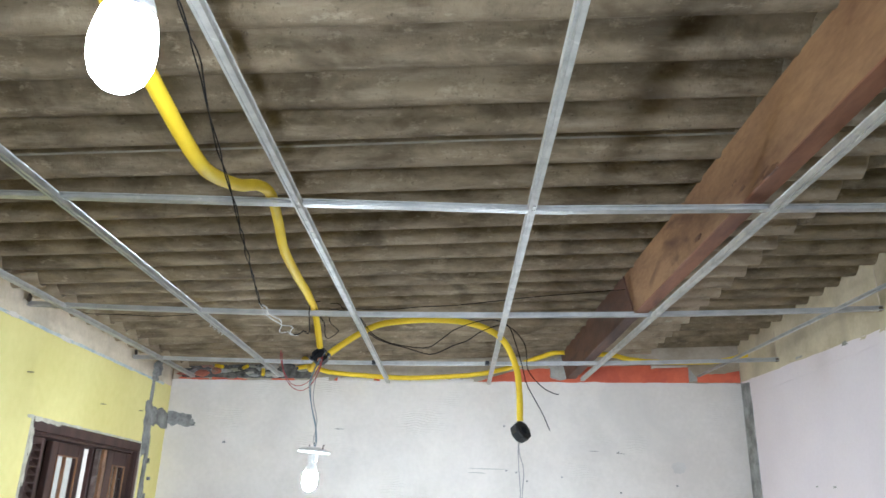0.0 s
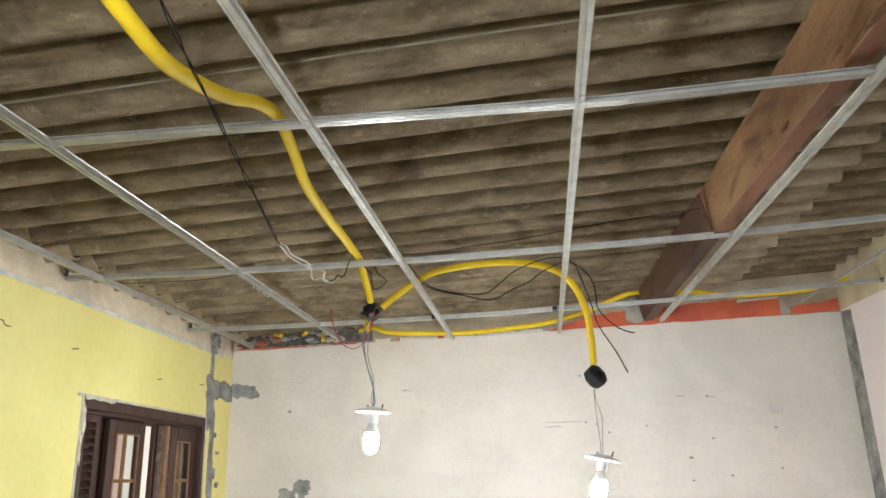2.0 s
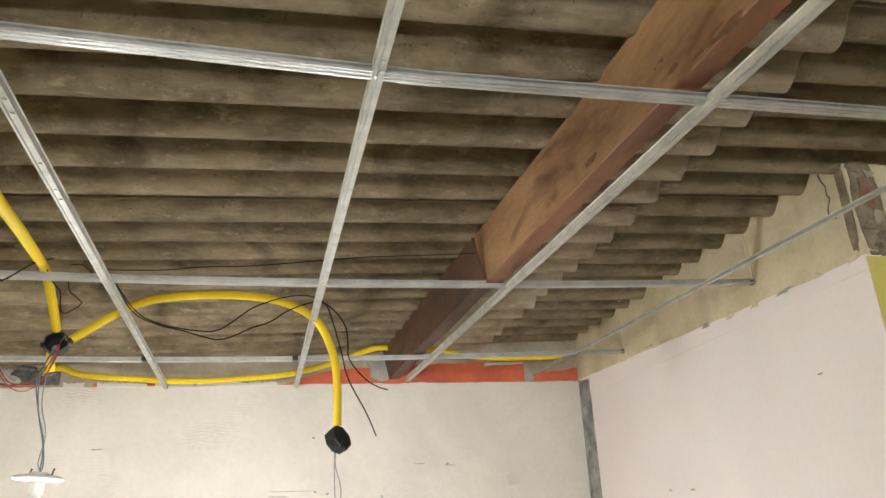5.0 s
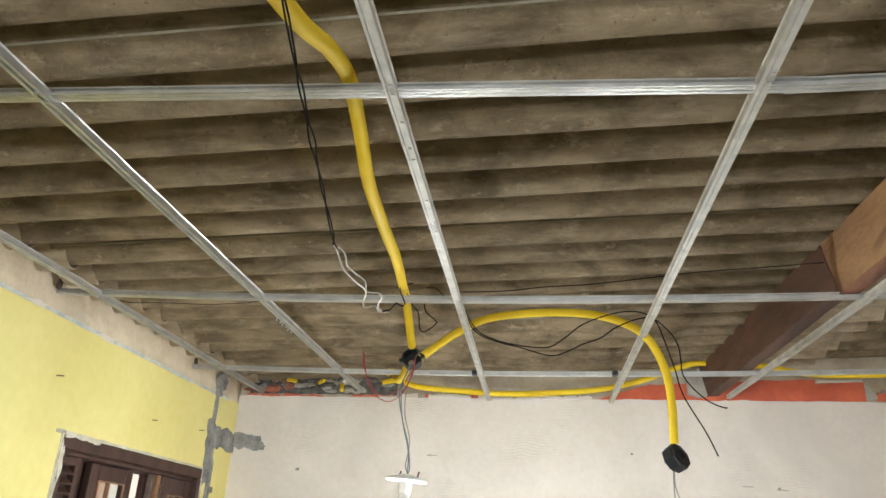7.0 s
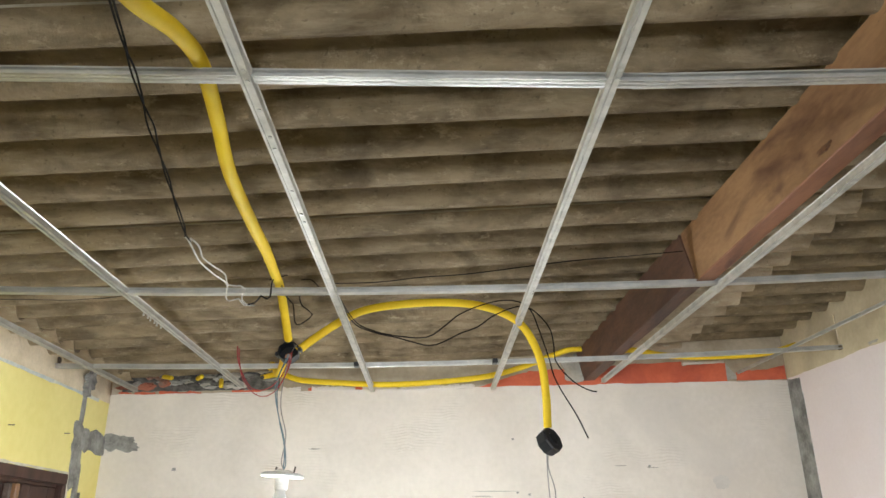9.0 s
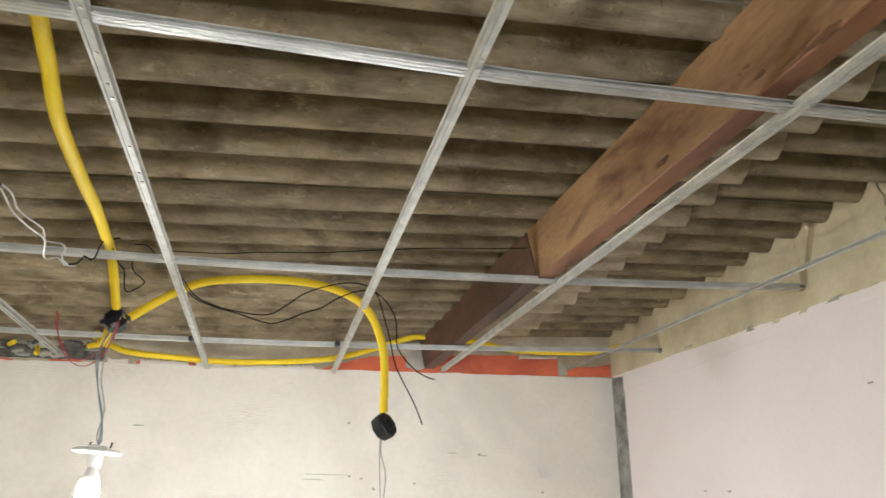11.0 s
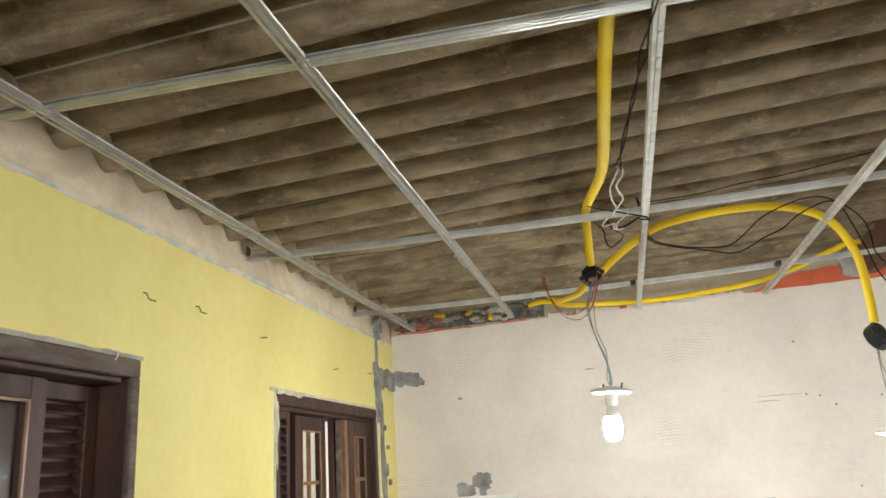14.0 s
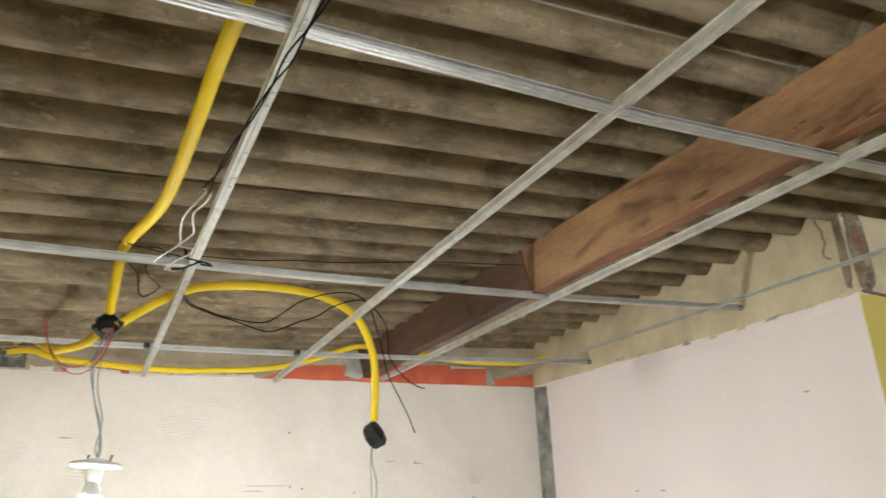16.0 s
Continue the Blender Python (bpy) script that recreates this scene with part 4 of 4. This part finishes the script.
for pts in ([(-0.192, 4.06, 2.48), (-0.196, 4.05, 2.42), (-0.222, 4.05, 2.355), (-0.265, 4.05, 2.320), (-0.312, 4.05, 2.330), (-0.357, 4.055, 2.385), (-0.378, 4.06, 2.46), (-0.384, 4.07, 2.50)],
            [(-0.188, 4.06, 2.48), (-0.202, 4.055, 2.43), (-0.228, 4.05, 2.375), (-0.275, 4.05, 2.342), (-0.325, 4.06, 2.352), (-0.365, 4.065, 2.41), (-0.388, 4.07, 2.47), (-0.390, 4.07, 2.51)],
            [(-0.186, 4.06, 2.485), (-0.190, 4.05, 2.43), (-0.215, 4.05, 2.37), (-0.24, 4.05, 2.335)]):
    wire(pts, RED_WIRE, "loose red wire looping out of the junction box", 0.0018)
wire([(-0.188, 4.07, 2.49), (-0.175, 4.05, 2.50), (-0.168, 4.045, 2.505)], GREY_WIRE, "short stripped wire end in the junction box")
# twin black cable from the near lamp, its ends stripped bright, tied on the second cross rail
CABLE = smooth_path([(0.006, 1.12, 2.615), (-0.004, 1.40, 2.600), (-0.010, 1.60, 2.558), (-0.010, 1.69, 2.528), (-0.010, 1.76, 2.480), (-0.010, 1.84, 2.440), (-0.012, 1.92, 2.412), (-0.022, 2.01, 2.400), (-0.040, 2.12, 2.392), (-0.068, 2.32, 2.370), (-0.09, 2.48, 2.352), (-0.106, 2.605, 2.336)], 0.02)
STRIPPED = ([(-0.106, 2.606, 2.336), (-0.116, 2.676, 2.340), (-0.124, 2.741, 2.343), (-0.120, 2.823, 2.347), (-0.113, 2.897, 2.351), (-0.142, 2.998, 2.356), (-0.145, 3.041, 2.358), (-0.118, 3.020, 2.357), (-0.120, 3.079, 2.360), (-0.096, 3.083, 2.360)],
            [(-0.100, 2.601, 2.336), (-0.097, 2.636, 2.338), (-0.103, 2.674, 2.339), (-0.111, 2.715, 2.342), (-0.105, 2.769, 2.344), (-0.097, 2.820, 2.347), (-0.112, 2.903, 2.351), (-0.087, 2.909, 2.351), (-0.086, 2.946, 2.353), (-0.100, 2.984, 2.355), (-0.114, 3.037, 2.358), (-0.111, 3.081, 2.360)])
for k in (0, 1):
    turned = [p + 0.0021 * Vector((math.cos(0.55 * i + math.pi * k + 2 * noise.noise(Vector((i * 0.13, 0, 0)))), 0, math.sin(0.55 * i + math.pi * k))) * (1 + 5.0 * max(0.0, noise.noise(Vector((i * 0.17, 3, 0))))) for i, p in enumerate(CABLE)]
    wire(turned, BLACK_WIRE, "twin twisted black cable hanging below the rails", 0.0015, "cable", 0.02)
    wire([turned[-1], *STRIPPED[k]], BARE_WIRE, "stripped bright cable end, bent in kinks", 0.0017, "cable_end", 0.02)
wire([(-0.109, 3.072, 2.359), (-0.091, 3.060, 2.359), (-0.073, 3.023, 2.357), (-0.061, 2.996, 2.356), (-0.056, 3.012, 2.356), (-0.042, 3.002, 2.356)] + [(-0.185, 3.66, 2.626), (-0.150, 3.70, 2.655), (-0.185, 3.735, 2.660), (-0.205, 3.70, 2.640)], BLACK_WIRE, "kinked black wire tied round the conduit", 0.0020)
wire([(-0.185, 3.74, 2.655), (-0.168, 3.80, 2.612), (-0.144, 3.80, 2.586), (-0.138, 3.80, 2.546), (-0.134, 3.80, 2.523), (-0.122, 3.80, 2.513), (-0.104, 3.80, 2.522), (-0.076, 3.80, 2.549), (-0.112, 3.80, 2.579), (-0.123, 3.80, 2.609), (-0.122, 3.79, 2.641)], BLACK_WIRE, "black wire looped beside the conduit", 0.0020)
wire([(-0.122, 3.79, 2.641), (-0.091, 3.80, 2.645), (-0.055, 3.80, 2.640), (-0.070, 3.80, 2.658), (-0.089, 3.80, 2.674), (-0.122, 3.80, 2.673)], BLACK_WIRE, "black wire end curled over the cross rail", 0.0018)
wire([(-0.02, 3.72, 2.632), (0.063, 3.66, 2.612), (0.176, 3.64, 2.610), (0.290, 3.62, 2.617), (0.413, 3.62, 2.625), (0.511, 3.62, 2.636), (0.637, 3.62, 2.653), (0.80, 3.64, 2.680), (1.02, 3.70, 2.720), (1.19, 3.74, 2.750)], BLACK_WIRE, "thin black wire slung across to the beam", 0.0016)
wire([(-1.20, 3.716, 2.590), (-1.16, 3.705, 2.578), (-1.02, 3.70, 2.576), (-0.87, 3.70, 2.572), (-0.80, 3.70, 2.575), (-0.73, 3.705, 2.581), (-0.69, 3.712, 2.590)], BLACK_WIRE, "thin black wire under a cross rail", 0.0013)
wire([(-0.02, 3.74, 2.66), (0.028, 4.10, 2.619), (0.10, 4.10, 2.575), (0.20, 4.10, 2.551), (0.306, 4.10, 2.546), (0.37, 4.10, 2.585), (0.433, 4.10, 2.635), (0.52, 4.10, 2.672), (0.601, 4.10, 2.690), (0.66, 4.10, 2.684), (0.704, 4.10, 2.652), (0.729, 4.10, 2.585), (0.762, 4.10, 2.47), (0.785, 4.10, 2.378), (0.853, 4.10, 2.251), (0.888, 4.10, 2.170)], BLACK_WIRE, "loose black wire drooping over the yellow conduit", 0.0023)
wire([(-0.015, 3.745, 2.655), (0.024, 4.095, 2.61), (0.11, 4.095, 2.565), (0.201, 4.10, 2.544), (0.316, 4.10, 2.514), (0.385, 4.10, 2.535), (0.431, 4.10, 2.559), (0.50, 4.10, 2.585), (0.557, 4.10, 2.626), (0.63, 4.10, 2.658), (0.690, 4.10, 2.664), (0.745, 4.10, 2.62), (0.778, 4.10, 2.565), (0.785, 4.10, 2.50), (0.787, 4.10, 2.455), (0.82, 4.10, 2.405), (0.87, 4.10, 2.360), (0.915, 4.10, 2.340), (0.933, 4.10, 2.338)], BLACK_WIRE, "loose black wire drooping over the yellow conduit", 0.0023)
for y, x, z in ((3.088, 0.0, 2.338), (3.365, 0.0, 2.352)):
    wire([(LEFT - 0.01, y, z + 0.020), (LEFT + 0.010, y, z + 0.016), (LEFT + 0.014, y + 0.004, z + 0.002), (LEFT + 0.012, y + 0.022, z), (LEFT + 0.010, y + 0.045, z + 0.002)], HOLE, "bent rusty wire hook in the wall", 0.0022, "wall_hook", 0.03)
for y, z in ((3.807, 2.336), (4.542, 2.299), (5.037, 2.33)):
    wire([(LEFT - 0.01, y, z), (LEFT + 0.02, y + 0.02, z + 0.002)], HOLE, "small nail in the wall", 0.0022, "nail")


# ---- windows in the yellow wall ----
def leaf(parent, x, y0, y1, z0, z1, bars, stile, label, panes=True):
    """A glazed leaf: stiles, rails, beads and panes. bars: heights of the cross bars; one upright in the middle."""
    d = 0.016
    ob = part("glazed_leaf", boxes(((x - d, y0, z0), (x + d, y0 + stile, z1)), ((x - d, y1 - stile, z0), (x + d, y1, z1)),
                                   ((x - d, y0 + stile, z1 - stile), (x + d, y1 - stile, z1)), ((x - d, y0 + stile, z0), (x + d, y1 - stile, z0 + stile)), bevel=0.003), WOOD, parent, label)
    mid = (y0 + y1) / 2
    part("upright_bar", boxes(((x - 0.010, mid - 0.005, z0 + stile), (x + 0.010, mid + 0.005, z1 - stile))), BEAD, ob)
    for z in bars:
        part("cross_bar", boxes(((x - 0.010, y0 + stile, z - 0.008), (x + 0.010, y1 - stile, z + 0.008))), BEAD, ob)
    for y in (y0 + stile, y1 - stile - 0.007):
        part("bead", boxes(((x + d - 0.004, y, z0 + stile), (x + d + 0.003, y + 0.007, z1 - stile))), BEAD, ob)
    part("bead", boxes(((x + d - 0.004, y0 + stile, z1 - stile - 0.007), (x + d + 0.003, y1 - stile, z1 - stile))), BEAD, ob)
    pane = part("pane", boxes(((x - 0.002, y0 + stile, z0 + stile), (x + 0.002, y1 - stile, z1 - stile))), GLASS, ob)
    pane.visible_shadow = False
    return ob


def louvre(parent, x, y0, y1, z0, z1, stile):
    ob = part("louvred_leaf", boxes(((x - 0.016, y0, z0), (x + 0.016, y0 + stile, z1)), ((x - 0.016, y1 - stile, z0), (x + 0.016, y1, z1)),
                                    ((x - 0.016, y0 + stile, z1 - stile), (x + 0.016, y1 - stile, z1)), ((x - 0.016, y0 + stile, z0), (x + 0.016, y1 - stile, z0 + stile)), bevel=0.003), WOOD, parent, "dark louvred leaf")
    turn = Matrix.Rotation(radians(38), 3, "Y")
    z = z1 - stile - 0.02
    part("backing", boxes(((x - 0.016, y0 + stile, z0 + stile), (x - 0.012, y1 - stile, z1 - stile))), WOOD, ob)
    while z > z0 + stile + 0.02:
        bm = bmesh.new()
        box(bm, (x - 0.018, y0 + stile - 0.002, z - 0.004), (x + 0.018, y1 - stile + 0.002, z + 0.004), 0, turn)
        part("slat", bm, WOOD, ob)
        z -= 0.036
    return ob


def window_frame(name, w, m, label):
    y0, y1, z0, z1 = w
    ob = thing(name, (LEFT - 0.08, (y0 + y1) / 2, z0), label, "window", kind="structure")
    f = 0.05
    part("head", boxes(((LEFT - THICK, y0, z1 - f), (LEFT - 0.012, y1, z1)), bevel=0.004), WOOD, ob)
    part("head_rail", boxes(((LEFT - THICK, y0 + f, z1 - f - 0.016), (LEFT - 0.020, y1 - f, z1 - f)), bevel=0.003), WOOD, ob)
    part("jamb", boxes(((LEFT - THICK, y0, z0), (LEFT - 0.012, y0 + 0.03, z1 - f)), bevel=0.004), WOOD, ob)
    part("jamb", boxes(((LEFT - THICK, y1 - 0.03, z0), (LEFT - 0.012, y1, z1 - f)), bevel=0.004), WOOD, ob)
    part("architrave", boxes(((LEFT - 0.012, y0, z1 - f), (LEFT + 0.004, y1, z1)), bevel=0.004), m, ob, "worn wooden architrave")
    part("architrave", boxes(((LEFT - 0.012, y0, z0), (LEFT + 0.004, y0 + 0.035, z1 - f)), bevel=0.004), m, ob, "worn wooden architrave")
    part("architrave", boxes(((LEFT - 0.012, y1 - 0.035, z0), (LEFT + 0.004, y1, z1 - f)), bevel=0.004), m, ob, "worn wooden architrave")
    part("sill", boxes(((LEFT - THICK, y0 + 0.035, z0), (LEFT + 0.03, y1 - 0.035, z0 + 0.04)), bevel=0.004), m, ob)
    return ob


win_a = window_frame("window_1", W1, WOOD, "dark wooden sliding window with louvred and glazed leaves, half open")
y0, y1, z0, z1 = W1
part("shut_louvre", boxes(((LEFT - 0.130, 4.04, z0 + 0.041), (LEFT - 0.110, 4.335, z1 - 0.068)), bevel=0.003), WOOD, win_a)
louvre(win_a, LEFT - 0.045, y0 + 0.036, 4.13, z0 + 0.041, z1 - 0.068, 0.03)
leaf(win_a, LEFT - 0.085, 4.275, 4.605, z0 + 0.041, z1 - 0.068, (1.80, 1.50), 0.06, "glazed wooden leaf slid half across")
for i, (a, b, x) in enumerate(((4.728, 4.748, -0.095), (4.738, 4.757, -0.060), (4.760, 4.795, -0.045))):
    part("leaf_edge", boxes(((LEFT + x - 0.014, a, z0 + 0.041), (LEFT + x + 0.014, b, z1 - 0.068)), bevel=0.003), (WOOD, WOOD_GREY, BEAD)[i] if i else WOOD, win_a)
leaf(win_a, LEFT - 0.045, 4.80, y1 - 0.036, z0 + 0.041, z1 - 0.068, (1.80, 1.50), 0.075, "dark glazed wooden leaf, shut")
part("shut_louvre", boxes(((LEFT - 0.125, 4.80, z0 + 0.041), (LEFT - 0.105, y1 - 0.036, z1 - 0.068)), bevel=0.003), WOOD, win_a)
win_b = window_frame("window_2", W2, WOOD_GREY, "dark wooden window with a louvred leaf and a glazed leaf")
y0, y1, z0, z1 = W2
louvre(win_b, LEFT - 0.115, 2.80, 3.054, z0 + 0.041, z1 - 0.068, 0.045)
leaf(win_b, LEFT - 0.085, 2.30, 2.83, z0 + 0.041, z1 - 0.068, (1.62,), 0.055, "glazed leaf with orange wooden beads")
part("shut_louvre", boxes(((LEFT - 0.135, y0 + 0.036, z0 + 0.041), (LEFT - 0.118, 2.80, z1 - 0.068)), bevel=0.003), WOOD, win_b)
# rough plaster round the first window
for p0, p1, lo, hi, seed in (((LEFT, 3.885), (LEFT, 5.155), (2.150, 2.150), (2.162, 2.160), 201), ((LEFT, 3.922), (LEFT, 3.937), (1.0, 1.0), (2.165, 2.16), 202), ((LEFT, 5.150), (LEFT, 5.166), (1.0, 1.0), (2.16, 2.16), 203)):
    part("plaster_edge", ragged_band(p0, p1, lo, hi, (1, 0, 0), seed, 0.003, 0.004, 0.004, 40, 14), PLASTER_EDGE, wall_left, "rough pale plaster edge")
for i, (y, z, w, h) in enumerate(((3.99, 2.149, 0.13, 0.02), (4.14, 2.146, 0.09, 0.022), (3.94, 2.06, 0.03, 0.12), (3.935, 1.93, 0.02, 0.14))):
    part("plaster_chip", patch((LEFT + 0.004, y, z), (w, h), "x", 210 + i, 0.004, 0.45), PLASTER_EDGE, wall_left)
part("plaster_edge", ragged_band((LEFT, 1.85), (LEFT, 3.10), (2.163, 2.163), (2.176, 2.174), (1, 0, 0), 220, 0.003, 0.003, 0.004, 40, 14), CEMENT_PALE, wall_left, "rough cement edge over the window")
part("paint_drip", tube([(LEFT + 0.006, 2.985, 2.178), (LEFT + 0.008, 2.980, 2.16), (LEFT + 0.007, 2.972, 2.15)], 0.0018, 5), WHITE_PLASTER, wall_left)

# ---- distribution board and dark board on the end wall ----
panel = thing("distribution_board", (-0.925, FAR - 0.05, 1.22), "open white distribution board full of green and black wires", "electrical panel")
part("case", boxes(((-1.095, FAR - 0.055, 1.22), (-0.755, FAR - 0.006, 1.235)), ((-1.095, FAR - 0.055, 1.655), (-0.755, FAR - 0.006, 1.668)), ((-1.095, FAR - 0.055, 1.235), (-1.082, FAR - 0.006, 1.655)),
                   ((-0.768, FAR - 0.055, 1.235), (-0.755, FAR - 0.006, 1.655)), ((-1.082, FAR - 0.014, 1.235), (-0.768, FAR - 0.007, 1.655)), bevel=0.002), WHITE_PLASTIC, panel)
for i in range(5):
    x = -1.03 + 0.048 * i
    br = part("breaker", boxes(((x, FAR - 0.05, 1.52), (x + 0.040, FAR - 0.016, 1.602)), bevel=0.002), WHITE_PLASTIC, panel)
    part("switch", boxes(((x + 0.008, FAR - 0.058, 1.575), (x + 0.032, FAR - 0.050, 1.595)), bevel=0.002), surface("dark_red_switch", (0.25, 0.02, 0.03), (0.35, 0.04, 0.05), 20) if i == 0 else bpy.data.materials["dark_red_switch"], br)
for i in range(12):
    a, b = -1.07 + 0.28 * rng.random(), -1.07 + 0.28 * rng.random()
    part("panel_wire", tube([(a, FAR - 0.03, 1.60), (a + 0.01, FAR - 0.04, 1.63 + 0.015 * rng.random()), (b, FAR - 0.045, 1.635 + 0.012 * rng.random()), (b + 0.01, FAR - 0.03, 1.60)], 0.005, 6), (GREEN_PLASTIC, BLACK_WIRE, GREEN_PLASTIC, BLUE_WIRE)[i % 4], panel)
single("wall_board", boxes(((0.16, FAR - 0.036, 0.95), (0.535, FAR - 0.008, 1.575)), bevel=0.003), DARK_GREY, "flat dark grey board hung on the wall", "board")

# ---- what shows outside the windows ----
house = thing("neighbour_house", (-3.6, 7.0, -0.02), "sunlit neighbouring house wall, terracotta and pale cream", "house", kind="structure")
part("terracotta_wall", boxes(((-3.9, -2.0, -0.02), (-3.6, 7.9, 5.0))), TERRACOTTA, house)
part("cream_wall", boxes(((-3.9, 7.9, -0.02), (-3.55, 14.0, 5.0))), PALE_RENDER, house)
